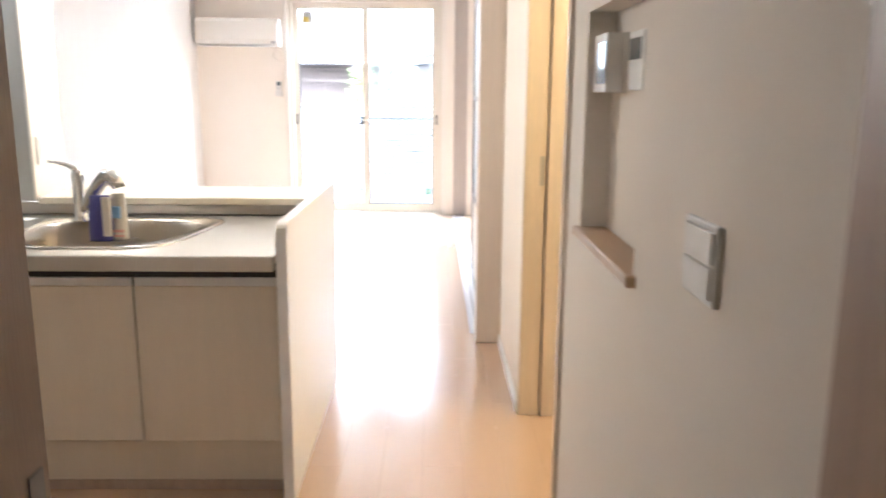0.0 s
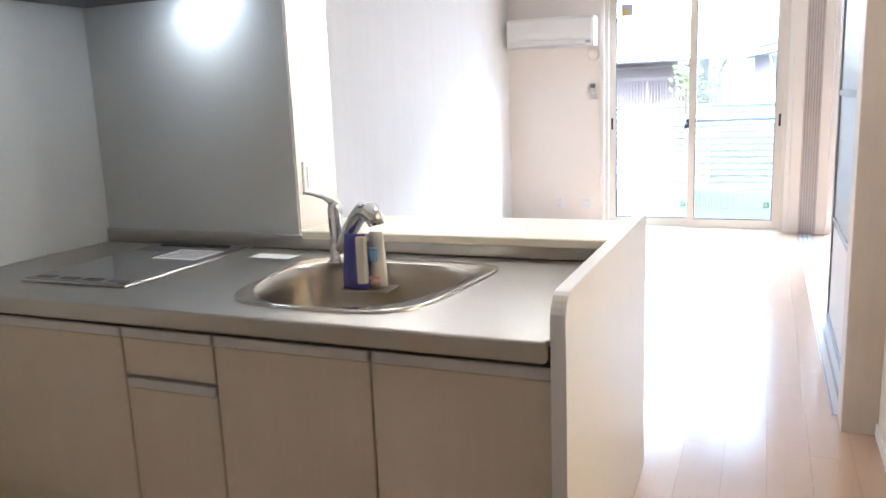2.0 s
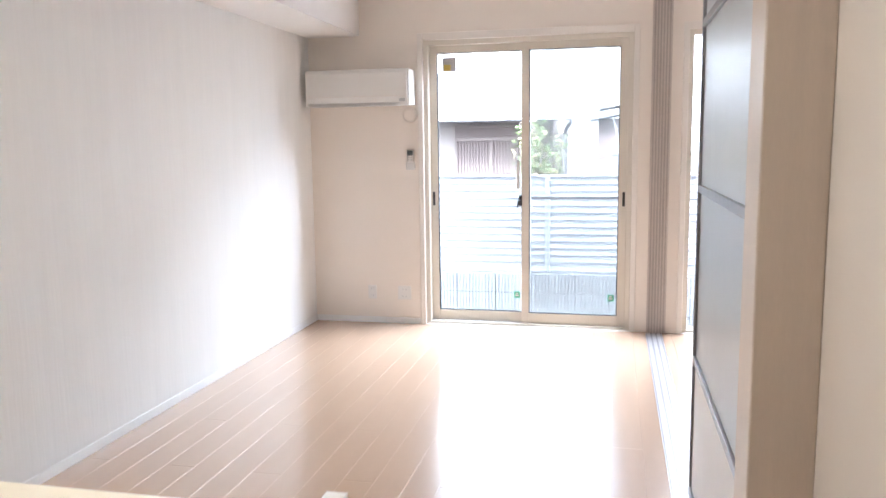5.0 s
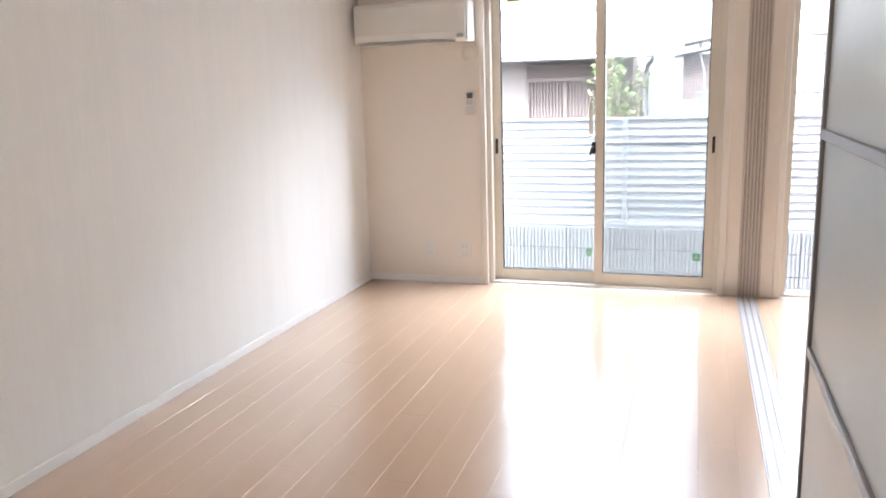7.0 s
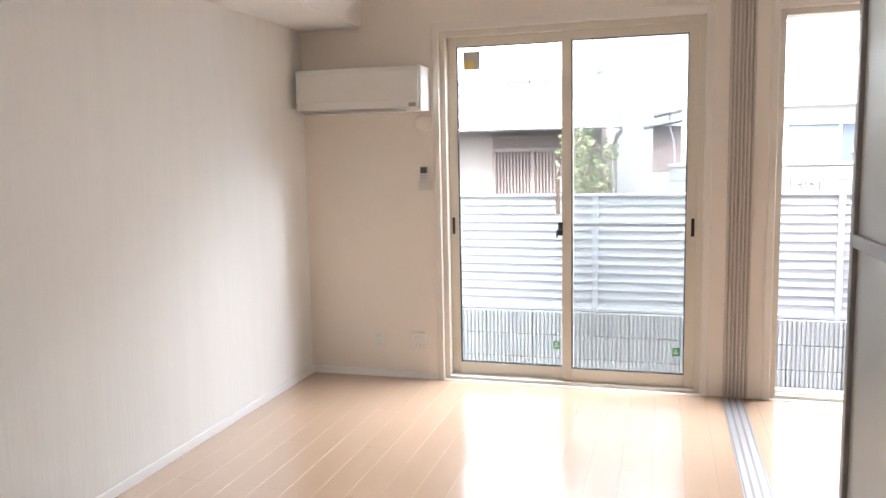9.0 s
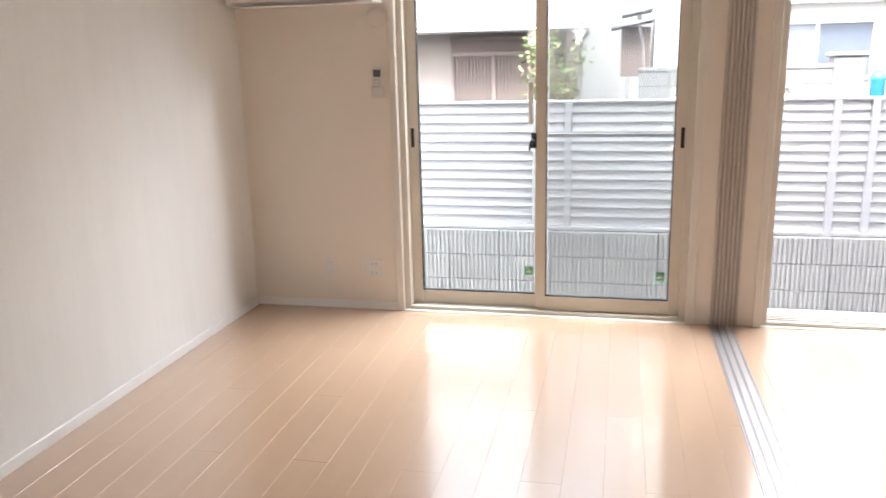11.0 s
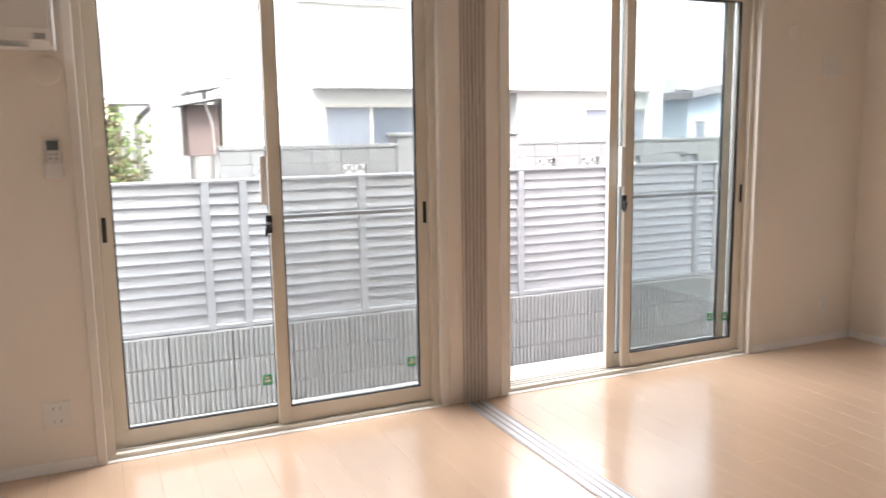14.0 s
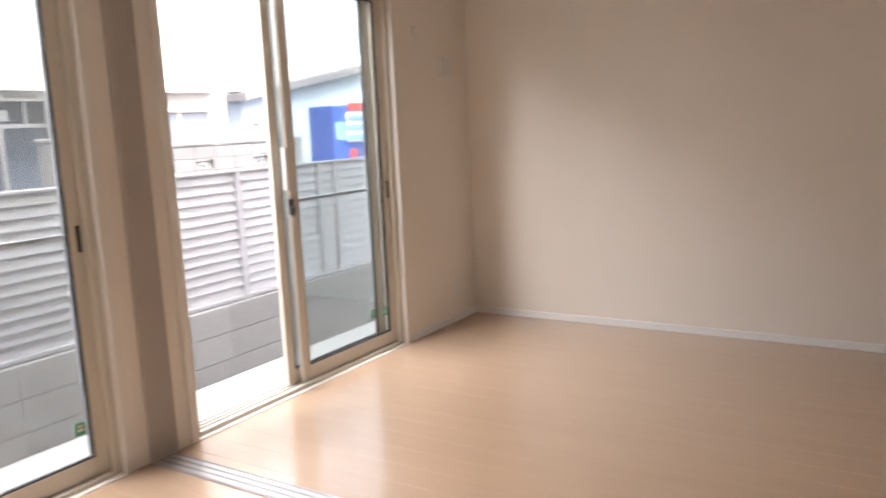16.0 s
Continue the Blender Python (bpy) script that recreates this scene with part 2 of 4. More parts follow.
def tube(bm, points, radii, sides=12):
    pts = [Vector(p) for p in points]
    if not isinstance(radii, (list, tuple)):
        radii = [radii] * len(pts)
    rings, side = [], None
    for i, p in enumerate(pts):
        d = (pts[min(i + 1, len(pts) - 1)] - pts[max(i - 1, 0)]).normalized()
        if side is None:
            side = d.orthogonal().normalized()
        side = (side - d * side.dot(d)).normalized()
        up = d.cross(side)
        rings.append([bm.verts.new(p + radii[i] * (math.cos(a) * side + math.sin(a) * up)) for a in (2 * math.pi * k / sides for k in range(sides))])
    for a, b in zip(rings, rings[1:]):
        for k in range(sides):
            bm.faces.new((a[k], a[(k + 1) % sides], b[(k + 1) % sides], b[k]))
    bm.faces.new(rings[0][::-1])
    bm.faces.new(rings[-1])


def lathe(bm, cx, cy, profile, sides=24):
    tube_rings = []
    for r, z in profile:
        tube_rings.append([bm.verts.new((cx + max(r, 0.0005) * math.cos(a), cy + max(r, 0.0005) * math.sin(a), z)) for a in (2 * math.pi * k / sides for k in range(sides))])
    for a, b in zip(tube_rings, tube_rings[1:]):
        for k in range(sides):
            bm.faces.new((a[k], a[(k + 1) % sides], b[(k + 1) % sides], b[k]))
    bm.faces.new(tube_rings[0][::-1])
    bm.faces.new(tube_rings[-1])


# ---- setting: the flat ----
H = 2.74          # ceiling
EAST = 5.93       # end wall of the bedroom
floor_base = solid("floor", [(-0.15, EAST + 0.15, -10.4, 0.10, -0.14, -0.012)], UNDERFLOOR, "light wooden plank floor with fine grooves", "floor")
ceiling = solid("ceiling", [(-0.15, EAST + 0.15, -10.4, 0.15, H, H + 0.12)], CEILING, "white papered ceiling", "ceiling")
soffit = solid("ceiling_soffit", [(0.0, 0.46, -5.299, -0.001, 2.44, H - 0.001)], CEILING, "boxed white soffit along the accent wall", "soffit")
wall_west = solid("wall_west", [(-0.15, 0.0, -10.4, 0.15, -0.14, H)], ACCENT, "off-white accent wall with fine vertical streaks", "wall")
wall_north = solid("wall_north", [(0.0, 0.97, 0, 0.15, -0.14, H), (0.97, 2.732, 0, 0.15, 2.41, H), (2.732, 3.08, 0, 0.15, -0.14, H), (3.08, 4.975, 0, 0.15, 2.41, H), (4.975, EAST, 0, 0.15, -0.14, H)], WALLPAPER, "cream papered wall with two terrace windows", "wall")
# Unseen wall, added so that no sun leaks in from the south.
sun_stop_rear = solid("sun_stop_rear", [(-0.15, EAST + 0.15, -10.55, -10.405, -0.14, H)], WALLPAPER, "unseen rear wall added to keep the sun out", "wall")
wall_east = solid("wall_east", [(EAST, EAST + 0.15, -10.4, 0.15, -0.14, H)], WALLPAPER, "cream papered end wall of the bedroom", "wall")
solid("wall_south", [(3.17, EAST, -4.68, -4.56, 0, H)], WALLPAPER, "cream papered wall at the back of the bedroom", "wall")
CW = 2.985         # face of the corridor wall
solid("wall_corridor", [
    (CW, 3.17, -5.64, -4.56, 0, H), (CW, 3.17, -6.66, -5.64, 2.05, H),
    (CW, 3.17, -6.89, -6.66, 0, H), (CW, 3.17, -7.42, -6.89, 0, 1.035), (CW, 3.17, -7.42, -6.89, 1.56, H),
    (CW, 3.17, -8.17, -7.42, 0, H), (3.05, 3.17, -7.42, -6.89, 1.035, 1.56)], WALLPAPER, "cream papered wall with a recessed niche and a doorway", "wall")
wall_hall = solid("wall_hall", [(0.0, 2.22, -8.29, -8.17, 0, H), (2.22, 3.02, -8.29, -8.17, 2.07, H), (3.02, EAST, -8.29, -8.17, 0, H)], WALLPAPER, "cream papered wall with the hall doorway", "wall")
wall_entry = solid("wall_entry", [(1.75, 1.87, -10.4, -8.29, 0, H), (3.22, 3.34, -10.4, -8.29, 0, H), (1.87, 3.22, -10.4, -10.28, 0, H)], WALLPAPER, "plain papered hall walls", "wall")
wall_toilet = solid("wall_toilet", [(3.17, 4.4, -5.56, -5.48, 0, H), (3.17, 4.4, -6.84, -6.76, 0, H), (4.32, 4.4, -6.76, -5.56, 0, H)], WALLPAPER, "plain papered toilet walls", "wall")
wall_wing = solid("wall_wing", [(0.0, 0.945, -5.575, -5.30, 0, H)], WALLPAPER, "short cream wing wall beside the hob", "wall")
wall_counter = solid("wall_counter", [(0.945, 2.11, -5.51, -5.33, 0, 0.905)], WALLPAPER, "low wall behind the kitchen counter", "wall")
kitchen_panel = solid("kitchen_panel_back", [(0.008, 0.94, -5.582, -5.5755, 0.86, 2.738)], KPANEL, "glossy grey kitchen wall panel behind the hob", "wall panel", 0.001)
kitchen_panel_side = solid("kitchen_panel_side", [(0.0005, 0.007, -6.9, -5.5755, 0.86, 2.738)], KPANEL, "glossy grey kitchen wall panel", "wall panel", 0.001)

# skirting boards
solid("baseboard", [(0.0005, 0.011, -5.299, -0.0005, 0.0, 0.052), (0.0115, 0.957, -0.010, -0.0005, 0.0, 0.052)], SKIRT, "low white skirting board", "skirting", 0.002)
solid("baseboard_bedroom", [(EAST - 0.011, EAST - 0.0005, -4.549, -0.0005, 0.0, 0.052), (4.988, EAST - 0.0115, -0.010, -0.0005, 0.0, 0.052), (3.18, EAST - 0.012, -4.559, -4.549, 0.0, 0.052)], SKIRT, "low white skirting board", "skirting", 0.002)
solid("baseboard_corridor", [(CW - 0.011, CW - 0.0005, -5.635, -4.685, 0.0, 0.052), (CW - 0.011, CW - 0.0005, -8.07, -6.70, 0.0, 0.052)], SKIRT, "low white skirting board", "skirting", 0.002)

# casings of the two windows
for n, (a, b) in enumerate(((0.97, 2.732), (3.08, 4.975))):
    solid("window_trim_%d" % (n + 1), [(a - 0.012, a + 0.032, -0.014, 0.05, 0.0, 2.44), (b - 0.032, b + 0.012, -0.014, 0.05, 0.0, 2.44), (a + 0.032, b - 0.032, -0.014, 0.05, 2.385, 2.44), (a + 0.032, b - 0.032, -0.012, 0.05, -0.01, 0.006)], TRIM, "white painted window casing", "window trim", 0.003)

# post at the end of the sliding partition, door casing, hall doorway
solid("partition_post", [(2.852, CW, -4.68, -4.515, 0, H)], POSTWOOD, "pale post at the end of the sliding partition", "post", 0.003)
solid("door_frame_toilet", [(CW - 0.004, 3.07, -5.675, -5.637, 0, 2.085), (3.076, 3.185, -5.685, -5.637, 0, 2.085), (CW - 0.012, 3.185, -6.695, -6.66, 0, 2.085), (CW - 0.012, 3.185, -6.66, -5.685, 2.05, 2.085)], OAK, "pale wooden frame of the toilet doorway", "door frame", 0.003)
tagged(boxes(None, "strike_plate", [(3.045, 3.066, -5.678, -5.6755, 1.0, 1.12)], STEEL, 0.0005), "steel strike plate on the door frame", "strike plate", kind="structure")
solid("door_frame_hall", [(2.22, 2.255, -8.31, -8.15, 0, 2.07), (2.978, 3.02, -8.31, -8.15, 0, 2.07), (2.255, 2.978, -8.31, -8.15, 2.035, 2.07)], BROWNWOOD, "brown wooden frame of the hall doorway", "door frame", 0.003)
tagged(boxes(None, "strike_plate", [(2.2552, 2.2572, -8.19, -8.165, 0.95, 1.03)], DARKALU, 0.0005), "steel strike plate on the hall door frame", "strike plate", kind="structure")
solid("niche_sill", [(CW - 0.018, 3.05, -7.44, -6.87, 1.015, 1.038)], SILLWOOD, "wooden sill of the wall niche", "sill", 0.003)

# floor and ceiling rails of the partition, and the jamb it closes on
rails = solid("partition_rail", [(2.841 + 0.038 * k, 2.866 + 0.038 * k, -4.51, -0.03, 0.0025, 0.0055) for k in range(3)] + [(2.829, 2.832, -4.51, -0.03, 0.0005, 0.0055), (2.954, 2.957, -4.51, -0.03, 0.0005, 0.0055)], RAILALU, "three aluminium floor rails of the sliding partition", "floor rail", 0.0008)
solid("partition_rail_bed", [(2.832, 2.954, -4.51, -0.03, 0.0003, 0.0030)], DARKALU, "dark channel between the floor rails", "floor rail")
solid("partition_rail_top", [(2.82, 3.03, -4.51, -0.03, H - 0.03, H - 0.001)], RAILALU, "aluminium ceiling rail of the sliding partition", "ceiling rail", 0.002)
solid("partition_jamb", [(2.838 + 0.0225 * k, 2.848 + 0.0225 * k, -0.020, -0.0082, 0.0, H - 0.031) for k in range(7)], JAMB, "grooved grey jamb of the sliding partition", "jamb", 0.002)
solid("partition_jamb_bed", [(2.836, 2.985, -0.008, -0.0005, 0.0, H - 0.031)], JAMBSHADE, "jamb backing, darkened for the shade between the ribs", "jamb")


# ---- windows ----
def sash(window, x0, x1, y, handle_x, sticker=True):
    z0, z1 = 0.03, 2.345
    s = boxes(window, "sash", [(x0, x0 + 0.062, y - 0.014, y + 0.014, z0, z1), (x1 - 0.062, x1, y - 0.014, y + 0.014, z0, z1),
                               (x0 + 0.062, x1 - 0.062, y - 0.014, y + 0.014, z0, z0 + 0.085), (x0 + 0.062, x1 - 0.062, y - 0.014, y + 0.014, z1 - 0.06, z1)], ALU, 0.002)
    a, b, c, d = x0 + 0.062, x1 - 0.062, z0 + 0.085, z1 - 0.06
    g = 0.007
    gk = boxes(s, "gasket", [(a, a + g, y - 0.011, y + 0.011, c, d), (b - g, b, y - 0.011, y + 0.011, c, d), (a + g, b - g, y - 0.011, y + 0.011, c, c + g), (a + g, b - g, y - 0.011, y + 0.011, d - g, d)], BLACK, 0.001)
    p = boxes(s, "pane", [(a + g, b - g, y - 0.003, y + 0.003, c + g, d - g)], PANE, 0)
    p.visible_shadow = False
    if handle_x:
        boxes(s, "finger_pull", [(handle_x - 0.010, handle_x + 0.010, y - 0.0165, y - 0.0145, 1.02, 1.135)], BLACK, 0.0008, "black recessed finger pull")
    if sticker:
        boxes(s, "sticker", [(b - 0.075, b - 0.025, y - 0.0055, y - 0.004, 0.235, 0.29)], GREEN, 0, "small green sticker")
        boxes(s, "sticker_print", [(b - 0.065, b - 0.035, y - 0.0066, y - 0.0058, 0.25, 0.262), (b - 0.06, b - 0.04, y - 0.0066, y - 0.0058, 0.268, 0.28)], PAPER, 0)
    return s


def terrace_window(name, x0, x1, mid, opened, label):
    w = thing(name, label, "window", kind="structure", at=(x0, 0.06, 0))
    boxes(w, "frame", [(x0, x0 + 0.038, 0.02, 0.16, 0.006, 2.385), (x1 - 0.038, x1, 0.02, 0.16, 0.006, 2.385), (x0 + 0.038, x1 - 0.038, 0.02, 0.16, 2.345, 2.385), (x0 + 0.038, x1 - 0.038, 0.02, 0.16, 0.0, 0.028)], ALU, 0.002)
    boxes(w, "track", [(x0 + 0.038, x1 - 0.038, 0.05 + 0.035 * k, 0.053 + 0.035 * k, 0.028, 0.036) for k in range(3)], RAILALU, 0.0005)
    a, b = x0 + 0.038, x1 - 0.038
    inner = sash(w, mid - 0.035, b, 0.062, b - 0.022)
    if opened:
        sash(w, mid - 0.125, b - 0.09, 0.098, 0, True)
    else:
        sash(w, a, mid + 0.035, 0.098, a + 0.025)
    # crescent lock, with the long cream guard above it
    lx = mid - 0.04
    bm = bmesh.new()
    box(bm, lx - 0.018, lx + 0.012, 0.030, 0.0475, 1.02, 1.11, 0.005, 2)
    tube(bm, [(lx - 0.005, 0.03, 1.065), (lx - 0.012, 0.012, 1.06), (lx - 0.022, 0.008, 1.03), (lx - 0.024, 0.010, 1.01)], [0.014, 0.012, 0.008, 0.006], 10)
    part(inner, "crescent_lock", mesh("crescent_lock", bm, BLACK), "black crescent lock")
    boxes(inner, "lock_guard", [(lx - 0.035, lx - 0.008, 0.030, 0.060, 1.16, 1.40)], PLASTIC, 0.006, "", 2)
    # outside screen over the fixed half
    s = boxes(w, "insect_screen", [(mid - 0.01, mid + 0.02, 0.135, 0.15, 0.03, 2.345), (b - 0.03, b, 0.135, 0.15, 0.03, 2.345), (mid + 0.02, b - 0.03, 0.135, 0.15, 0.03, 0.07), (mid + 0.02, b - 0.03, 0.135, 0.15, 2.31, 2.345), (mid + 0.02, b - 0.03, 0.135, 0.15, 1.075, 1.095)], FENCE, 0.001)
    m = boxes(s, "mesh", [(mid + 0.02, b - 0.03, 0.142, 0.143, 0.07, 2.31)], MESH, 0)
    m.visible_shadow = False
    return w


win_a = terrace_window("window_1", 1.002, 2.70, 1.85, False, "closed sliding terrace window with cream aluminium frame")
terrace_window("window_2", 3.112, 4.943, 3.987, True, "half open sliding terrace window with cream aluminium frame")
boxes(win_a, "notice_label", [(1.15, 1.265, 0.0925, 0.0938, 2.13, 2.25)], GREYPLASTIC, 0, "grey and yellow notice label")
boxes(win_a, "notice_print", [(1.16, 1.22, 0.0915, 0.0924, 2.14, 2.19)], YELLOW, 0)


# ---- sliding partition panels, stacked at the kitchen end ----
def partition_panel(x, y0, y1):
    p = thing("sliding_partition_panel", "sliding partition panel with frosted panes, pushed open", "sliding door", "partition panels", at=(x, (y0 + y1) / 2, 0.004))
    z1 = H - 0.032
    w = 0.03
    boxes(p, "frame", [(x - 0.016, x + 0.016, y0, y0 + w, 0.005, z1), (x - 0.016, x + 0.016, y1 - w, y1, 0.005, z1)] +
          [(x - 0.016, x + 0.016, y0 + w, y1 - w, a, b) for a, b in ((0.005, 0.05), (0.60, 0.632), (1.32, 1.352), (1.98, 2.012), (z1 - 0.04, z1))], DARKALU, 0.002)
    boxes(p, "lower_panel", [(x - 0.006, x + 0.006, y0 + w, y1 - w, 0.05, 0.60)], TRIM, 0.001, "pale laminate lower panel")
    for a, b in ((0.632, 1.32), (1.352, 1.98), (2.012, z1 - 0.04)):
        boxes(p, "frosted_pane", [(x - 0.004, x + 0.004, y0 + w, y1 - w, a, b)], FROST, 0.001, "milky frosted pane")
    return p


for k in range(3):
    partition_panel(2.918 + 0.036 * k, -4.51, -2.99 - 0.03 * k)

# ---- kitchen ----
kitchen = thing("kitchen_unit", "cream fronted kitchen unit with a steel worktop and sink", "kitchen unit", at=(1.0, -6.1, 0), shift=KITCHEN)
boxes(kitchen, "body", [(-0.042, 2.055, -6.425, -5.67, 0.19, 0.66), (-0.042, 1.05, -6.425, -5.67, 0.66, 0.80)], CABINET, 0.002)
boxes(kitchen, "plinth", [(-0.042, 2.055, -6.40, -6.38, 0.0, 0.19)], CABINET, 0.001)
boxes(kitchen, "plinth_base", [(-0.042, 2.055, -6.408, -6.4005, 0.0, 0.035)], BROWNWOOD, 0.001)
# Black strip that paints the dark shade under the worktop edge.
boxes(kitchen, "painted_shade_strip", [(-0.042, 2.055, -6.449, -6.41, 0.7745, 0.812)], BLACK, 0.0)


def front(x0, x1, z0, z1, name):
    f = boxes(kitchen, name, [(x0 + 0.003, x1 - 0.003, -6.448, -6.427, z0, z1 - 0.032)], CABINET, 0.002)
    boxes(f, "channel_handle", [(x0 + 0.006, x1 - 0.003, -6.452, -6.430, z1 - 0.030, z1)], HANDLE, 0.003, "pale grey channel handle", 2)


front(-0.042, 0.764, 0.20, 0.774, "cabinet_door")
front(0.764, 1.094, 0.632, 0.774, "drawer")
front(0.764, 1.094, 0.20, 0.622, "drawer")
front(1.094, 1.581, 0.20, 0.774, "cabinet_door")
front(1.581, 2.052, 0.20, 0.774, "cabinet_door")


def sink_outline(n, grow, bowl=False):
    """A rounded trapezium: straight at the back, bellied at the front; the bowl is rounder and set forward in its rim."""
    out = []
    for k in range(n):
        a = 2 * math.pi * k / n
        c, s = math.cos(a), math.sin(a)
        p = (2.6 if s < 0 else 3.2) if bowl else (4.6 if s < 0 else 7.0)
        r = (abs(c) ** p + abs(s) ** p) ** (-1 / p)
        x, y = r * c, r * s
        x *= 1.0 + 0.10 * y
        out.append(((1.372 if bowl else 1.385) + (0.328 + grow) * x, (-6.118 if bowl else -6.108) + (0.298 + grow) * y - (0.02 if y < 0 else 0) * (1 - x * x)))
    return out


def worktop():
    n = 96
    bm = bmesh.new()
    inner = sink_outline(n, 0.0)
    x0, x1, y0, y1 = -0.042, 2.058, -6.515, -5.672
    cx, cy = 1.385, -6.108
    def edge(x, y):
        dx, dy = x - cx, y - cy
        ks = [k for k in ((x1 - cx) / dx if dx > 1e-9 else 9e9, (x0 - cx) / dx if dx < -1e-9 else 9e9, (y1 - cy) / dy if dy > 1e-9 else 9e9, (y0 - cy) / dy if dy < -1e-9 else 9e9)]
        k = min(ks)
        return cx + dx * k, cy + dy * k
    ins = [bm.verts.new((x, y, 0.86)) for x, y in inner]
    outs = [bm.verts.new((*edge(x, y), 0.86)) for x, y in inner]
    corners = [(x0, y0), (x1, y0), (x0, y1), (x1, y1)]
    for c in corners:
        v = min(outs, key=lambda o: (o.co.x - c[0]) ** 2 + (o.co.y - c[1]) ** 2)
        v.co.x, v.co.y = c
    for k in range(n):
        j = (k + 1) % n
        bm.faces.new((ins[k], ins[j], outs[j], outs[k]))
    part(kitchen, "worktop", mesh("worktop", bm, STEEL))
    boxes(kitchen, "worktop_edge", [(-0.042, 2.056, -6.525, -6.49, 0.808, 0.8595)], STEEL, 0.006, "", 2)
    boxes(kitchen, "upstand", [(-0.042, 2.056, -5.690, -5.6675, 0.8605, 0.915)], STEEL, 0.004)
    # bowl: rim, walls, floor
    bm = bmesh.new()
    rings = []
    for grow, z in ((-0.030, 0.863), (-0.040, 0.855), (-0.048, 0.82), (-0.062, 0.71), (-0.09, 0.685), (-0.2, 0.68)):
        rings.append([bm.verts.new((x, y, z)) for x, y in sink_outline(n, grow, True)])
    for a, b in zip(rings, rings[1:]):
        for k in range(n):
            bm.faces.new((a[k], a[(k + 1) % n], b[(k + 1) % n], b[k]))
    bm.faces.new(rings[-1])
    rim = bmesh.new()
    rings = []
    for grow, z in ((0.004, 0.8605), (0.002, 0.866), (-0.004, 0.868), (-0.012, 0.8655), (-0.026, 0.8655), (-0.030, 0.863)):
        rings.append([rim.verts.new((x, y, z)) for x, y in sink_outline(n, grow, grow < -0.02)])
    for a, b in zip(rings, rings[1:]):
        for k in range(n):
            rim.faces.new((a[k], a[(k + 1) % n], b[(k + 1) % n], b[k]))
    part(kitchen, "sink_rim", mesh("sink_rim", rim, RIMSTEEL, True), "polished steel sink rim")
    part(kitchen, "sink_bowl", mesh("sink_bowl", bm, SINKSTEEL, True), "brushed steel sink bowl")
    bm = bmesh.new()
    lathe(bm, 1.40, -6.08, [(0.075, 0.6815), (0.078, 0.686), (0.06, 0.687), (0.055, 0.683), (0.01, 0.682)])
    part(kitchen, "drain", mesh("drain", bm, BLACK, True), "dark drain cover")
    # small draining shelf at the back of the bowl
    boxes(kitchen, "sink_shelf", [(1.235, 1.40, -5.985, -5.89, 0.795, 0.80)], SINKSTEEL, 0.002)


worktop()

tap = thing("kitchen_tap", "chrome single-lever kitchen tap on the sink rim", "tap", at=(1.20, -5.90, 0.866), shift=(0.034, 0.09, -0.001))
bm = bmesh.new()
lathe(bm, 1.20, -5.90, [(0.033, 0.8685), (0.033, 0.876), (0.026, 0.882), (0.024, 0.94), (0.024, 1.02), (0.025, 1.045), (0.021, 1.066), (0.010, 1.076)])
part(tap, "body", mesh("body", bm, CHROME, True))
bm = bmesh.new()
tube(bm, [(1.20, -5.90, 0.90), (1.228, -5.906, 0.935), (1.262, -5.914, 0.985), (1.292, -5.92, 1.025), (1.318, -5.926, 1.046), (1.345, -5.932, 1.046), (1.364, -5.936, 1.026), (1.370, -5.938, 1.004)], [0.020, 0.022, 0.025, 0.028, 0.032, 0.033, 0.030, 0.025], 16)
part(tap, "spout", mesh("spout", bm, CHROME, True))
bm = bmesh.new()
tube(bm, [(1.20, -5.90, 1.060), (1.19, -5.902, 1.074), (1.165, -5.908, 1.088), (1.13, -5.916, 1.098), (1.098, -5.924, 1.102)], [0.017, 0.014, 0.009, 0.006, 0.004], 12)
part(tap, "lever", mesh("lever", bm, CHROME, True))


def pouch(name, label, x, y, z, w, d, h, mat, prints):
    t = thing(name, label, "package", at=(x, y, z), shift=KITCHEN)
    bm = bmesh.new()
    rows = []
    for i in range(7):
        f = i / 6
        ww, dd = w * (1 - 0.10 * f), d * (1 - 0.85 * f ** 1.5) + 0.004
        ww *= 1 + 0.03 * math.sin(5 * f)
        rows.append([bm.verts.new((x + ww / 2 * a, y + dd / 2 * b, z + h * f)) for a, b in ((-1, -0.7), (0, -1), (1, -0.7), (1, 0.7), (0, 1), (-1, 0.7))])
    for a, b in zip(rows, rows[1:]):
        for k in range(6):
            bm.faces.new((a[k], a[(k + 1) % 6], b[(k + 1) % 6], b[k]))
    bm.faces.new(rows[0][::-1])
    bm.faces.new(rows[-1])
    part(t, "bag", mesh("bag", bm, mat, True))
    for px, pz, pw, ph, pm in prints:
        boxes(t, "print", [(x + px - pw / 2, x + px + pw / 2, y - d / 2 - 0.004, y - d / 2 + 0.02, z + pz, z + pz + ph)], pm, 0.001)
    return t


pouch("detergent_pouch", "blue and cream detergent pouch standing in the sink", 1.283, -5.955, 0.801, 0.082, 0.05, 0.175, BLUEPACK, [(0.03, 0.02, 0.028, 0.15, CREAMPACK)])
pouch("soap_pouch", "cream soap pouch with pale blue print in the sink", 1.343, -5.925, 0.801, 0.052, 0.045, 0.18, CREAMPACK, [(-0.004, 0.085, 0.028, 0.045, LIGHTBLUE), (0.0, 0.03, 0.04, 0.010, PINKPACK), (0.0, 0.012, 0.04, 0.008, PINKPACK)])

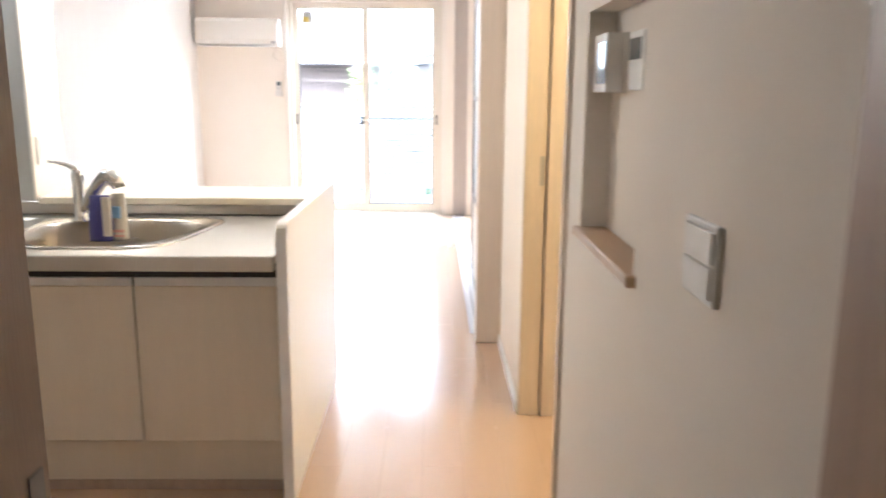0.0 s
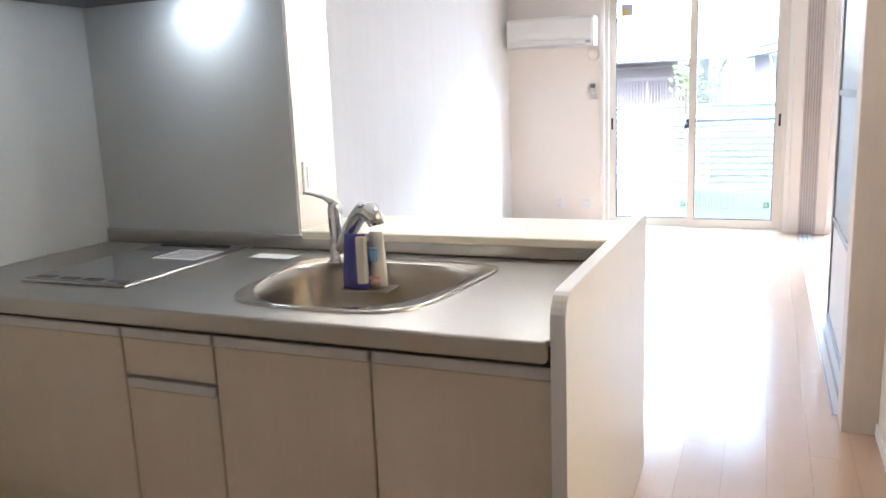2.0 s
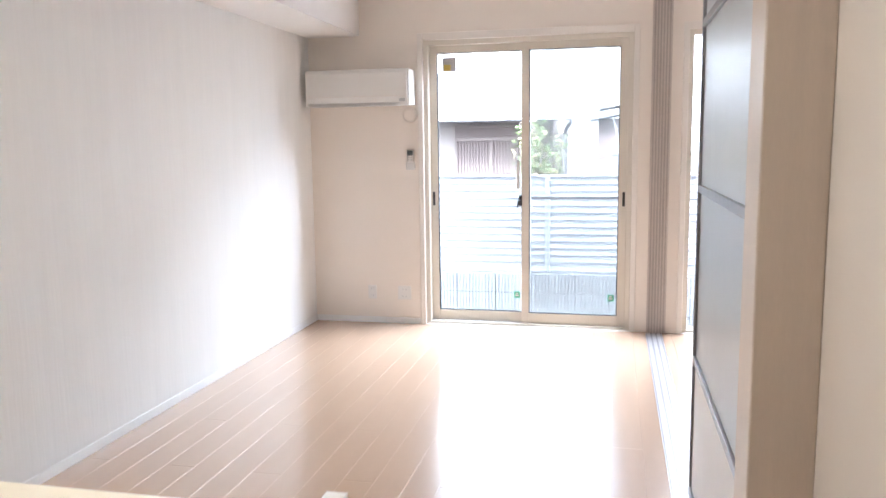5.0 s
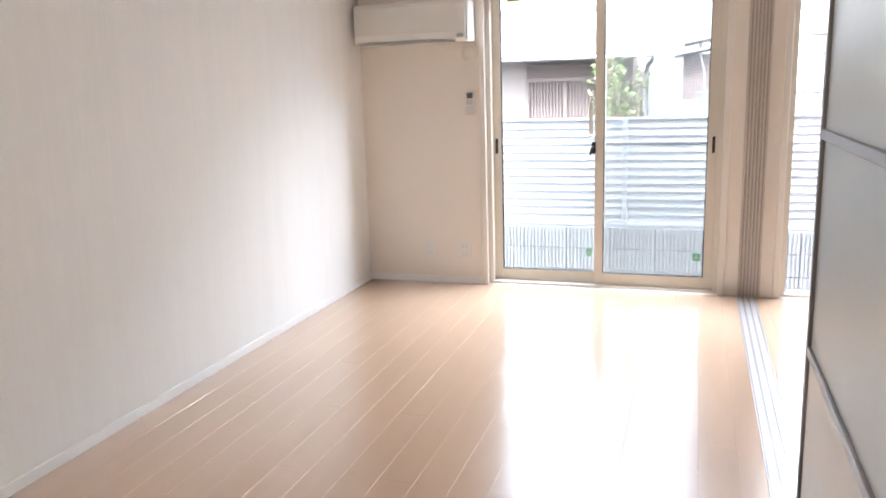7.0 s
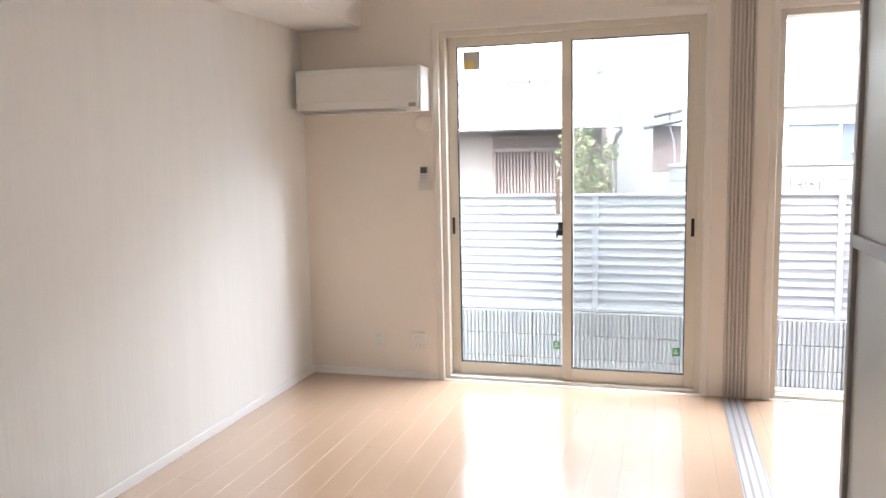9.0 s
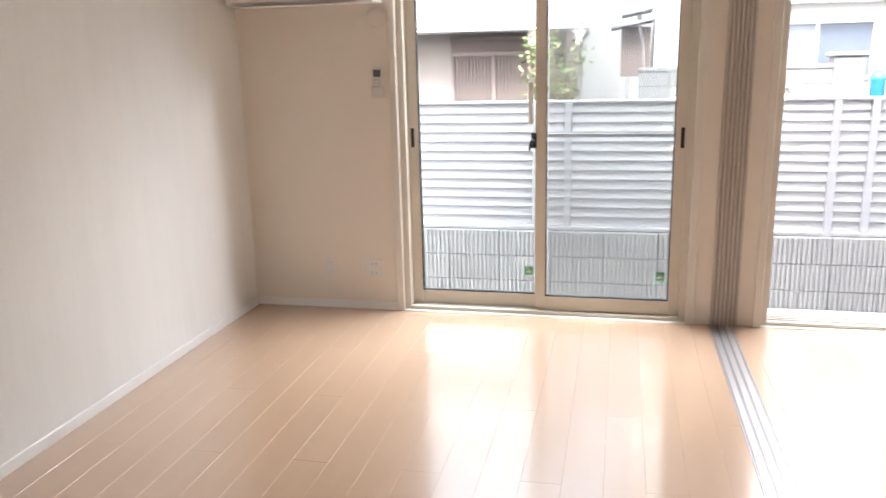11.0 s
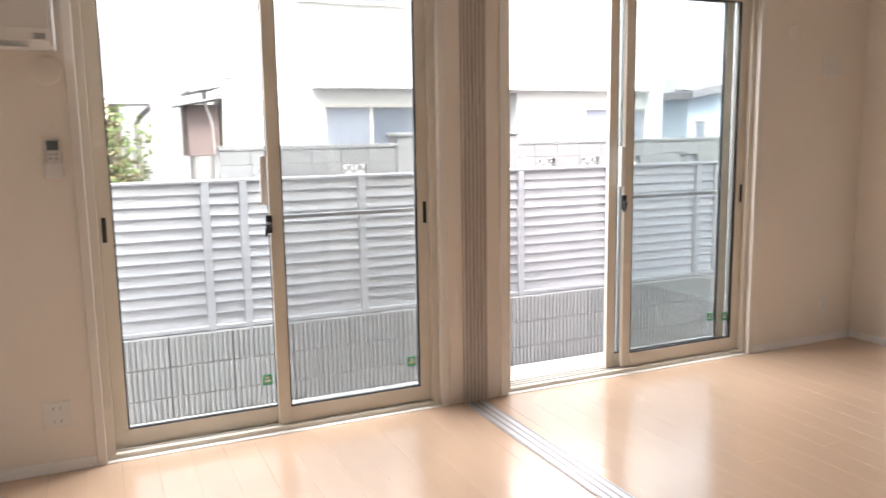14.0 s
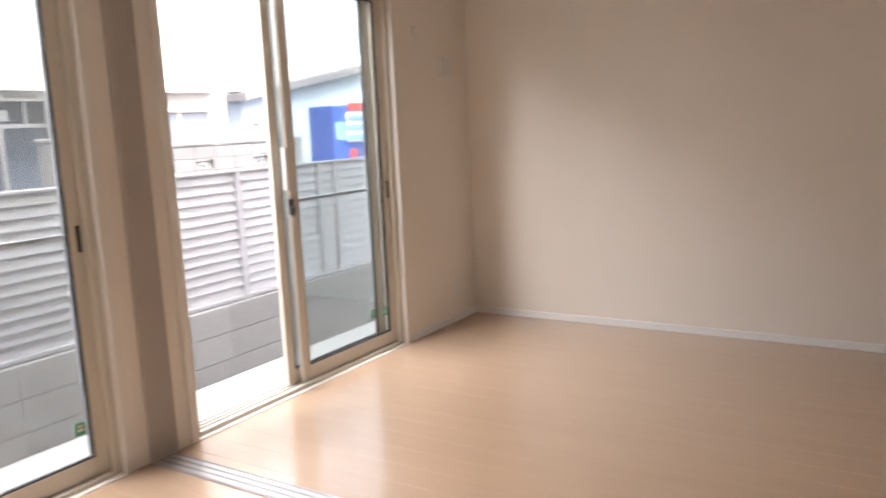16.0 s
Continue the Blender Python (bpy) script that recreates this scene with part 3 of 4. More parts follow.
hob = thing("induction_hob", "flat dark glass induction hob with a steel rim", "hob", at=(0.49, -6.04, 0.86), shift=KITCHEN)
boxes(hob, "rim", [(0.265, 0.705, -6.355, -5.715, 0.8605, 0.868)], STEEL, 0.003)
boxes(hob, "glass", [(0.272, 0.698, -6.345, -5.725, 0.8682, 0.8705)], HOBGLASS, 0.001)
boxes(hob, "vent", [(0.31, 0.62, -5.765, -5.735, 0.8707, 0.8745)], BLACK, 0.001)
boxes(hob, "controls", [(0.30 + 0.1 * k, 0.37 + 0.1 * k, -6.325, -6.295, 0.8707, 0.8712) for k in range(4)], BLACK, 0)
sheet = thing("instruction_sheet", "printed white instruction sheet lying on the hob", "paper", at=(0.57, -5.9, 0.871), shift=KITCHEN)
boxes(sheet, "page", [(0.47, 0.665, -5.99, -5.83, 0.8712, 0.8722)], PAPER, 0)
boxes(sheet, "print", [(0.485, 0.65, -5.97 + 0.022 * k, -5.96 + 0.022 * k, 0.8724, 0.8727) for k in range(6)], INK, 0)
note = thing("paper_note", "blank white note lying on the worktop", "paper", at=(0.875, -5.81, 0.86), shift=KITCHEN)
boxes(note, "page", [(0.79, 0.96, -5.86, -5.79, 0.8606, 0.8616)], PAPER, 0)

hood = thing("range_hood", "black range hood with a lit lamp over the hob", "range hood", at=(0.45, -5.97, 1.75), shift=KITCHEN)
boxes(hood, "canopy", [(-0.03, 0.66, -6.30, -5.675, 1.795, 1.85)], HOOD, 0.006)
boxes(hood, "hood_body", [(-0.03, 0.66, -6.05, -5.675, 1.85, 2.40)], HOOD, 0.006)
boxes(hood, "light_lens", [(0.46, 0.62, -5.80, -5.74, 1.789, 1.7945)], SHADE, 0.001, "lit lamp lens")

ledge = thing("counter_ledge", "cream ledge on the low wall behind the counter", "ledge", kind="structure", at=(1.5, -5.45, 0.92), shift=KITCHEN)
boxes(ledge, "ledge_top", [(0.925, 2.06, -5.715, -5.315, 0.906, 0.936)], LEDGE, 0.004)

side = thing("counter_side_panel", "pale laminate end panel of the kitchen counter", "end panel", kind="structure", at=(2.08, -5.86, 0), shift=KITCHEN)
bm = bmesh.new()
ys = [(-6.50, 0.0), (-6.50, 0.90)] + [(-6.50 + 0.06 * (1 - math.cos(a)), 0.90 + 0.06 * math.sin(a)) for a in (math.pi / 2 * k / 6 for k in range(1, 7))] + [(-5.295, 0.96), (-5.295, 0.0)]
f = bm.faces.new([bm.verts.new((2.061, y, z)) for y, z in ys])
ex = bmesh.ops.extrude_face_region(bm, geom=[f])["geom"]
bmesh.ops.translate(bm, verts=[v for v in ex if isinstance(v, bmesh.types.BMVert)], vec=(0.035, 0, 0))
part(side, "board", mesh("board", bm, PANEL))


def pendant(x, y):
    p = thing("pendant_lamp", "small pendant lamp with a lit white glass shade", "pendant lamp", "pendant lamps", at=(x, y, 1.75))
    bm = bmesh.new()
    lathe(bm, x, y, [(0.030, 1.7680), (0.050, 1.7700), (0.055, 1.7850), (0.054, 1.8400), (0.046, 1.8820), (0.022, 1.8950)])
    part(p, "shade", mesh("shade", bm, SHADE, True), "lit white glass shade")
    bm = bmesh.new()
    lathe(bm, x, y, [(0.022, 1.8952), (0.022, 1.9500), (-0.042, 1.9650)])
    part(p, "cap", mesh("cap", bm, BRASS, True))
    bm = bmesh.new()
    tube(bm, [(x, y, 1.9600), (x, y, H - 0.025)], 0.004, 8)
    lathe(bm, x, y, [(0.05, H - 0.025), (0.05, H - 0.0005)])
    part(p, "cord", mesh("cord", bm, PLASTIC))
    return p


pend = pendant(1.198, -5.30)
copy_thing(pend, pose(1.778, -5.30, 1.75))


# ---- fittings on the walls ----
def plate(name, label, category, a, b, kind_rows, normal="y", pos=0.0):
    """A switch or socket plate; a and b are its lower and upper corners on the wall (along, height)."""
    t = thing(name, label, category, at=(a[0], pos, a[1]) if normal == "y" else (pos, a[0], a[1]))
    def row(u0, u1, w0, w1, near, far):
        return (u0, u1, pos - far, pos - near, w0, w1) if normal == "y" else ((pos - far, pos - near, u0, u1, w0, w1) if normal == "x-" else (pos + near, pos + far, u0, u1, w0, w1))
    boxes(t, "plate", [row(a[0], b[0], a[1], b[1], 0.0003, 0.009)], PLASTIC, 0.003, "", 2)
    for u0, u1, w0, w1, far, mat, nm in kind_rows:
        boxes(t, nm, [row(u0, u1, w0, w1, 0.0092, far)], mat, 0.0008)
    return t


def socket(x, z, w, h, n):
    slots = []
    for k in range(n):
        zz = z + h * (k + 0.5) / n
        slots += [(x + w * 0.36, x + w * 0.40, zz - 0.008, zz + 0.008, 0.0098, GREYPLASTIC, "slot"), (x + w * 0.60, x + w * 0.64, zz - 0.008, zz + 0.008, 0.0098, GREYPLASTIC, "slot")]
    return plate("wall_socket", "white wall socket plate above the skirting", "socket", (x, z), (x + w, z + h), slots)


socket(0.754, 0.21, 0.117, 0.12, 2)
socket(0.485, 0.21, 0.075, 0.12, 2)
plate("wall_switch", "white double wall switch plate", "switch", (-7.852, 1.09), (-7.725, 1.20), [(-7.842, -7.735, 1.148, 1.19, 0.013, PLASTIC, "rocker"), (-7.842, -7.735, 1.10, 1.143, 0.013, PLASTIC, "rocker")], "x-", CW)
plate("wall_switch", "white wall switch plate on the wing wall", "switch", (-5.545, 1.06), (-5.475, 1.18), [(-5.525, -5.495, 1.08, 1.16, 0.013, PLASTIC, "rocker")], "x+", 0.945)
plate("intercom", "white intercom monitor in the wall niche", "intercom", (-7.04, 1.37), (-6.90, 1.505), [(-7.035, -6.905, 1.372, 1.503, 0.05, PLASTIC, "casing"), (-7.03, -6.94, 1.39, 1.485, 0.052, LCD, "display")], "x-", 3.05)
plate("water_heater_control", "white water heater control in the wall niche", "control panel", (-7.19, 1.375), (-7.07, 1.50), [(-7.175, -7.085, 1.44, 1.485, 0.012, LCD, "display")], "x-", 3.05)

rc = thing("remote_control", "white air conditioner remote in its wall holder", "remote control", at=(0.888, -0.01, 1.345))
boxes(rc, "holder", [(0.850, 0.926, -0.028, -0.0005, 1.325, 1.395)], REMOTE, 0.008, "", 2)
boxes(rc, "remote", [(0.858, 0.918, -0.024, -0.004, 1.35, 1.495)], REMOTE, 0.008, "", 2)
boxes(rc, "display", [(0.865, 0.911, -0.0255, -0.0242, 1.445, 1.486)], LCD, 0.0003)
for x, z in ((0.868, 1.405), (0.892, 1.405), (0.868, 1.423), (0.892, 1.423)):
    boxes(rc, "button", [(x, x + 0.016, -0.0262, -0.0242, z, z + 0.010)], GREYPLASTIC, 0.0005)

ac = thing("air_conditioner", "white wall-mounted air conditioner under the soffit", "air conditioner", at=(0.48, -0.1, 1.9), shift=(0, 0, -0.045))
prof = [(-0.001, 1.91), (-0.10, 1.900), (-0.175, 1.903), (-0.205, 1.925), (-0.220, 1.97), (-0.222, 2.05), (-0.218, 2.16), (-0.205, 2.188), (-0.18, 2.195), (-0.001, 2.195)]
bm = bmesh.new()
f = bm.faces.new([bm.verts.new((0.06, y, z)) for y, z in prof])
ex = bmesh.ops.extrude_face_region(bm, geom=[f])["geom"]
bmesh.ops.translate(bm, verts=[v for v in ex if isinstance(v, bmesh.types.BMVert)], vec=(0.86, 0, 0))
part(ac, "casing", mesh("casing", bm, PLASTIC))
for a, b in ((0.045, 0.0595), (0.9205, 0.935)):
    boxes(ac, "end_cap", [(a, b, -0.20, -0.002, 1.905, 2.19)], PLASTIC, 0.006, "", 2)
boxes(ac, "louvre", [(0.09, 0.84, -0.214, -0.1, 1.8975, 1.902)], PLASTIC, 0.001)
boxes(ac, "seam", [(0.061, 0.919, -0.2235, -0.2195, 1.972, 1.975)], TRIM, 0)
boxes(ac, "panel_mark", [(0.855, 0.905, -0.216, -0.2, 1.93, 1.955)], GREYPLASTIC, 0.001)
pc = thing("pipe_cover", "round white pipe cover below the air conditioner", "pipe cover", at=(0.89, 0, 1.76))
bm = bmesh.new()
lathe(bm, 0, 0, [(0.062, 0.0), (0.062, 0.008), (0.05, 0.014), (0.02, 0.016)])
bmesh.ops.transform(bm, matrix=Matrix.Translation((0.89, -0.0005, 1.78)) @ Matrix.Rotation(radians(90), 4, "X"), verts=bm.verts)
part(pc, "cover", mesh("cover", bm, WALLPAPER, True))

vent = thing("air_inlet", "square white air inlet high on the bedroom wall", "air vent", at=(5.595, 0, 1.83))
boxes(vent, "cover", [(5.52, 5.67, -0.022, -0.0005, 1.83, 1.965)], PLASTIC, 0.006, "", 2)
rv = thing("blank_cover", "round white blank cover on the bedroom wall", "wall cover", at=(5.24, 0, 2.1))
bm = bmesh.new()
lathe(bm, 0, 0, [(0.05, 0.0), (0.05, 0.006), (0.04, 0.012), (0.01, 0.013)])
bmesh.ops.transform(bm, matrix=Matrix.Translation((5.24, -0.0005, 2.11)) @ Matrix.Rotation(radians(90), 4, "X"), verts=bm.verts)
part(rv, "cover", mesh("cover", bm, WALLPAPER, True))
socket(5.60, 0.21, 0.07, 0.11, 1)

# ---- outside ----
# Unseen block above the flat, added to keep the fence in shade.
upper = solid("unseen_upper_storey", [(-0.6, EAST + 0.6, -10.6, 0.16, 2.87, 5.9)], STUCCO, "unseen upper storey added to shade the fence and terrace", "building")

GZ = -0.38
ground = solid("ground", [(-300, 300, 0.16, 400, GZ - 0.3, GZ), (-300, 300, -400, -10.6, GZ - 0.3, GZ), (-300, -0.2, -10.6, 0.16, GZ - 0.3, GZ), (EAST + 0.2, 300, -10.6, 0.16, GZ - 0.3, GZ)], ASPHALT, "grey asphalt street and ground", "ground")
terrace = solid("terrace", [(-4, 12, 0.17, 1.33, GZ + 0.004, -0.30)], CONCRETE, "pale concrete terrace strip behind the fence", "terrace")
solid("foundation", [(-0.2, EAST + 0.2, 0.10, 0.168, GZ, -0.001)], CONCRETE, "concrete footing below the windows", "foundation")

fence = thing("louvre_fence", "pale grey aluminium louvre fence on a block base", "fence", at=(3, 1.40, 0.24))
posts = [-2.38, -2.14, -1.30, -0.36, -0.13, 0.66, 1.68, 1.92, 2.73, 3.76, 4.0, 4.82, 5.74, 5.96, 6.8, 7.8, 8.04, 8.9, 9.9]
for p in posts:
    boxes(fence, "post", [(p - 0.024, p + 0.024, 1.36, 1.42, 0.24, 1.205)], FENCE, 0.003)
boxes(fence, "rail", [(-2.5, 10.0, 1.362, 1.418, 1.2055, 1.225)], FENCE, 0.003)
boxes(fence, "lower_rail", [(-2.5, 10.0, 1.366, 1.416, 0.245, 0.275)], FENCE, 0.003)
slat_meshes = {}
for a, b in zip(posts, posts[1:]):
    w = round(b - a - 0.05, 3)
    if w not in slat_meshes:
        bm = bmesh.new()
        box(bm, -w / 2, w / 2, -0.004, 0.004, -0.0365, 0.0365, 0.0015)
        bmesh.ops.rotate(bm, verts=bm.verts, matrix=Matrix.Rotation(radians(-20), 3, "X"))
        slat_meshes[w] = mesh("slat", bm, FENCE)
    for k in range(13):
        s = new("slat", slat_meshes[w])
        s.parent = fence
        s.location = Vector(((a + b) / 2, 1.392, 0.315 + 0.0712 * k)) - fence.location

# ribbed blocks of the fence base
base = thing("fence_base", "ribbed grey concrete block base of the fence", "block wall", kind="structure", at=(3, 1.40, GZ))
bm = bmesh.new()
box(bm, -0.198, 0.198, 0.0, 0.10, 0.001, 0.199, 0.001)
for k in range(12):
    x = -0.1815 + 0.033 * k
    box(bm, x - 0.011, x + 0.011, -0.014, 0.001, 0.003, 0.197, 0.003)
rib_mesh = mesh("ribbed_block", bm, RIBBLOCK)
for row in range(3):
    for k in range(31):
        o = new("ribbed_block", rib_mesh)
        o.parent = base
        o.location = Vector((-2.4 + 0.4 * k, 1.35, GZ + 0.02 + 0.2 * row)) - base.location

# block wall across the street
bw = thing("street_block_wall", "weathered grey concrete block wall across the street", "block wall", kind="structure", at=(5, 6.4, GZ))
bm = bmesh.new()
box(bm, -0.198, 0.198, 0, 0.11, 0.002, 0.188, 0.004)
blk = mesh("block", bm, GREYBLOCK)
bm = bmesh.new()
for z0, z1 in ((0.002, 0.03), (0.16, 0.188)):
    box(bm, -0.198, 0.198, 0, 0.11, z0, z1, 0.003)
for x0, x1 in ((-0.198, -0.165), (0.165, 0.198)):
    box(bm, x0, x1, 0, 0.11, 0.03, 0.16, 0.003)
for sx in (-1, 1):
    tube(bm, [(sx * 0.15, 0.055, 0.05), (sx * 0.05, 0.055, 0.14)], 0.022, 6)
    tube(bm, [(sx * 0.02, 0.055, 0.05), (sx * 0.11, 0.055, 0.14)], 0.018, 6)
tube(bm, [(0, 0.055, 0.03), (0, 0.055, 0.16)], 0.018, 6)
holed = mesh("pierced_block", bm, GREYBLOCK)
for x0, n, holes in ((2.72, 6, (1, 4)), (6.96, 11, (1, 3, 5, 8))):
    for row in range(9):
        for k in range(n):
            pierced = row == 7 and k in holes
            o = new("pierced_block" if pierced else "block", holed if pierced else blk)
            o.parent = bw
            o.location = Vector((x0 + 0.4 * k, 6.4, GZ + 0.19 * row)) - bw.location
    boxes(bw, "coping", [(x0 - 0.21, x0 + 0.4 * n - 0.19, 6.38, 6.53, GZ + 1.712, GZ + 1.765)], GREYBLOCK, 0.008)
for x in (5.09, 6.65):
    boxes(bw, "gatepost", [(x - 0.18, x + 0.18, 6.33, 6.66, GZ, 1.47)], GREYBLOCK, 0.01)
    boxes(bw, "gatepost_cap", [(x - 0.215, x + 0.215, 6.30, 6.70, 1.4702, 1.53)], GREYBLOCK, 0.015)


def house_window(h, x0, x1, z0, z1, y, mullions=1, name="window", dark_half=False):
    w = boxes(h, name, [(x0 - 0.04, x0, y - 0.06, y + 0.02, z0 - 0.04, z1 + 0.04), (x1, x1 + 0.04, y - 0.06, y + 0.02, z0 - 0.04, z1 + 0.04), (x0, x1, y - 0.06, y + 0.02, z0 - 0.04, z0), (x0, x1, y - 0.06, y + 0.02, z1, z1 + 0.04)] +
              [(x0 + (x1 - x0) * (k + 1) / (mullions + 1) - 0.02, x0 + (x1 - x0) * (k + 1) / (mullions + 1) + 0.02, y - 0.05, y + 0.01, z0, z1) for k in range(mullions)], ALU, 0.004)
    if dark_half:
        boxes(w, "pane", [(x0, (x0 + x1) / 2, y - 0.025, y - 0.015, z0, z1)], MILKGLASS, 0, "milky glass pane")
        boxes(w, "pane", [((x0 + x1) / 2, x1, y - 0.035, y - 0.027, z0, z1)], HOUSEGLASS, 0, "dark clear glass pane")
    else:
        boxes(w, "pane", [(x0, x1, y - 0.025, y - 0.015, z0, z1)], MILKGLASS, 0)


# white house with the canopy band
wh = thing("white_house", "white stucco house with a dark glazed entrance", "house", at=(6.4, 9, GZ))
boxes(wh, "wall", [(2.75, 5.92, 7.4, 13.4, GZ, 7.2), (5.92, 7.42, 7.9, 13.4, GZ, 2.14), (5.92, 7.42, 7.4, 13.4, 2.14, 7.2), (7.42, 10.4, 7.4, 13.4, GZ, 7.2)], STUCCO, 0.01)
boxes(wh, "roof", [(2.55, 10.6, 7.2, 13.6, 7.2, 7.4)], ROOF, 0.02)
boxes(wh, "canopy_band", [(4.0, 10.1, 7.05, 7.4, 2.17, 2.24)], STUCCO, 0.008)
house_window(wh, 4.2, 5.6, 1.2, 1.91, 7.39, dark_half=True)
house_window(wh, 3.85, 5.5, 3.42, 4.55, 7.39)
house_window(wh, 8.72, 9.95, 1.2, 1.87, 7.39)
ent = boxes(wh, "entrance_frame", [(5.922, 5.97, 7.82, 7.895, GZ, 2.135), (7.37, 7.418, 7.82, 7.895, GZ, 2.135), (6.64, 6.70, 7.82, 7.895, GZ, 1.70), (6.46, 6.50, 7.82, 7.895, 1.76, 2.085), (7.04, 7.08, 7.82, 7.895, 1.76, 2.085), (5.97, 7.37, 7.82, 7.895, 1.70, 1.76), (5.97, 7.37, 7.82, 7.895, 2.085, 2.135)], RAILALU, 0.004)
boxes(ent, "pane", [(5.97, 7.37, 7.87, 7.88, GZ, 2.085)], HOUSEGLASS, 0)
boxes(ent, "door_rail", [(5.97, 6.64, 7.84, 7.868, 0.55, 0.62), (6.70, 7.37, 7.84, 7.868, 0.55, 0.62)], RAILALU, 0.003)
boxes(ent, "notice", [(6.70, 6.82, 7.855, 7.868, 1.80, 1.95)], PAPER, 0, "small white notice behind the glass")
boxes(wh, "sign_board", [(6.42, 7.08, 7.36, 7.398, 2.05, 2.17)], PLASTIC, 0.004, "small white sign board over the entrance")
boxes(wh, "sign_bars", [(6.52 + 0.095 * k, 6.58 + 0.095 * k, 7.352, 7.359, 2.085, 2.135) for k in range(5)], INK, 0)
bm = bmesh.new()
tube(bm, [(2.84, 7.34, GZ), (2.84, 7.34, 6.9)], 0.035, 10)
box(bm, 2.78, 2.90, 7.28, 7.40, 2.30, 2.44, 0.01)
part(wh, "drainpipe", mesh("drainpipe", bm, RAILALU))
bm = bmesh.new()
lathe(bm, 0, 0, [(0.07, 0), (0.07, 0.06), (0.03, 0.09)])
bmesh.ops.transform(bm, matrix=Matrix.Translation((3.15, 7.399, 3.05)) @ Matrix.Rotation(radians(90), 4, "X"), verts=bm.verts)
part(wh, "vent_cap", mesh("vent_cap", bm, RAILALU, True))
# side porch between the houses
po = thing("side_porch", "brown board side porch with small pale awnings", "porch", at=(2.45, 7.6, GZ))
boxes(po, "wall", [(2.28, 2.70, 7.45, 8.2, 1.25, 1.95)], DARKWOOD, 0.005)
boxes(po, "support", [(2.36, 2.42, 7.5, 7.56, GZ, 1.25), (2.62, 2.68, 7.5, 7.56, GZ, 1.25), (2.36, 2.42, 8.1, 8.16, GZ, 1.25)], RAILALU, 0.004)
bm = bmesh.new()
box(bm, 2.12, 2.72, 7.2, 8.2, 2.02, 2.05, 0.004)
box(bm, 2.30, 2.74, 7.25, 8.2, 2.17, 2.20, 0.004)
bmesh.ops.rotate(bm, verts=bm.verts, cent=(2.7, 7.5, 2.05), matrix=Matrix.Rotation(radians(-10), 3, "Y"))
box(bm, 2.50, 2.56, 7.5, 7.56, 1.95, 2.2, 0.004)
part(po, "awning", mesh("awning", bm, ROOF))

boxes(po, "lamp_box", [(2.10, 2.28, 7.42, 7.56, 2.42, 2.82)], LEDGE, 0.012, "cream lamp box on a bracket")
bm = bmesh.new()
tube(bm, [(2.19, 7.49, 2.42), (2.20, 7.49, 2.34), (2.30, 7.49, 2.26), (2.5, 7.5, 2.2)], 0.012, 6)
tube(bm, [(2.62, 7.46, 1.25), (2.60, 7.42, 1.7), (2.52, 7.44, 1.98)], 0.015, 6)
part(po, "bracket", mesh("bracket", bm, RAILALU))

# old house with lattice front
oh = thing("old_house", "old low house with dark lattice doors and grey roof", "house", at=(-1, 9.5, GZ))
boxes(oh, "wall", [(-6.0, 1.45, 8.2, 12.5, GZ, 1.98)], BEIGESTUCCO, 0.01)
bm = bmesh.new()
box(bm, -0.40, 1.40, 8.15, 8.19, GZ, 1.90, 0.004)
door = part(oh, "lattice_door", mesh("lattice_door", bm, DARKWOOD), "dark brown lattice sliding door")
bm = bmesh.new()
for k in range(31):
    x = -0.36 + 0.0565 * k
    box(bm, x, x + 0.026, 8.115, 8.149, GZ + 0.1, 1.60, 0)
for z in (0.75, 1.12):
    box(bm, -0.40, 1.40, 8.122, 8.148, z, z + 0.022, 0)
for x in (-0.40, 0.28, 0.86, 1.36):
    box(bm, x, x + 0.05, 8.10, 8.149, GZ, 1.60, 0.003)
box(bm, -0.42, 1.42, 8.08, 8.149, 1.60, 1.67, 0.003)
box(bm, -0.42, 1.42, 8.10, 8.149, 1.84, 1.90, 0.003)
part(door, "lattice", mesh("lattice", bm, LATTICE), "weathered brown wooden lattice")
bm = bmesh.new()
vs = [bm.verts.new(p) for p in ((-6.3, 7.55, 1.98), (1.75, 7.55, 1.98), (1.75, 10.4, 3.05), (-6.3, 10.4, 3.05), (-6.3, 7.55, 2.05), (1.75, 7.55, 2.05), (1.75, 10.4, 3.13), (-6.3, 10.4, 3.13))]
for q in ((0, 1, 2, 3), (4, 5, 6, 7), (0, 1, 5, 4), (1, 2, 6, 5), (2, 3, 7, 6), (3, 0, 4, 7)):
    bm.faces.new([vs[i] for i in q])
for k in range(20):
    x = -6.2 + 0.41 * k
    tube(bm, [(x, 7.56, 2.06), (x, 10.38, 3.135)], 0.022, 6)
part(oh, "roof", mesh("roof", bm, ROOF), "grey seamed lower roof")
bm = bmesh.new()
tube(bm, [(-6.3, 7.50, 1.99), (1.80, 7.50, 1.97), (1.80, 7.56, 1.90), (1.70, 7.9, 1.80), (1.66, 8.1, 1.7), (1.66, 8.1, GZ)], 0.035, 8)
part(oh, "gutter", mesh("gutter", bm, DARKALU))
boxes(oh, "upper_storey", [(-6.0, 1.2, 9.9, 13.0, 2.6, 6.0)], STUCCO, 0.01)
bm = bmesh.new()
tube(bm, [(1.12, 9.83, 2.75), (1.12, 9.83, 5.98)], 0.04, 8)
for z in (3.3, 4.3, 5.3):
    box(bm, 1.06, 1.18, 9.80, 9.898, z, z + 0.04, 0.004)
part(oh, "drainpipe", mesh("drainpipe", bm, RAILALU))
boxes(oh, "upper_roof", [(-6.4, 1.5, 9.5, 13.4, 6.0, 6.2)], ROOF, 0.02)
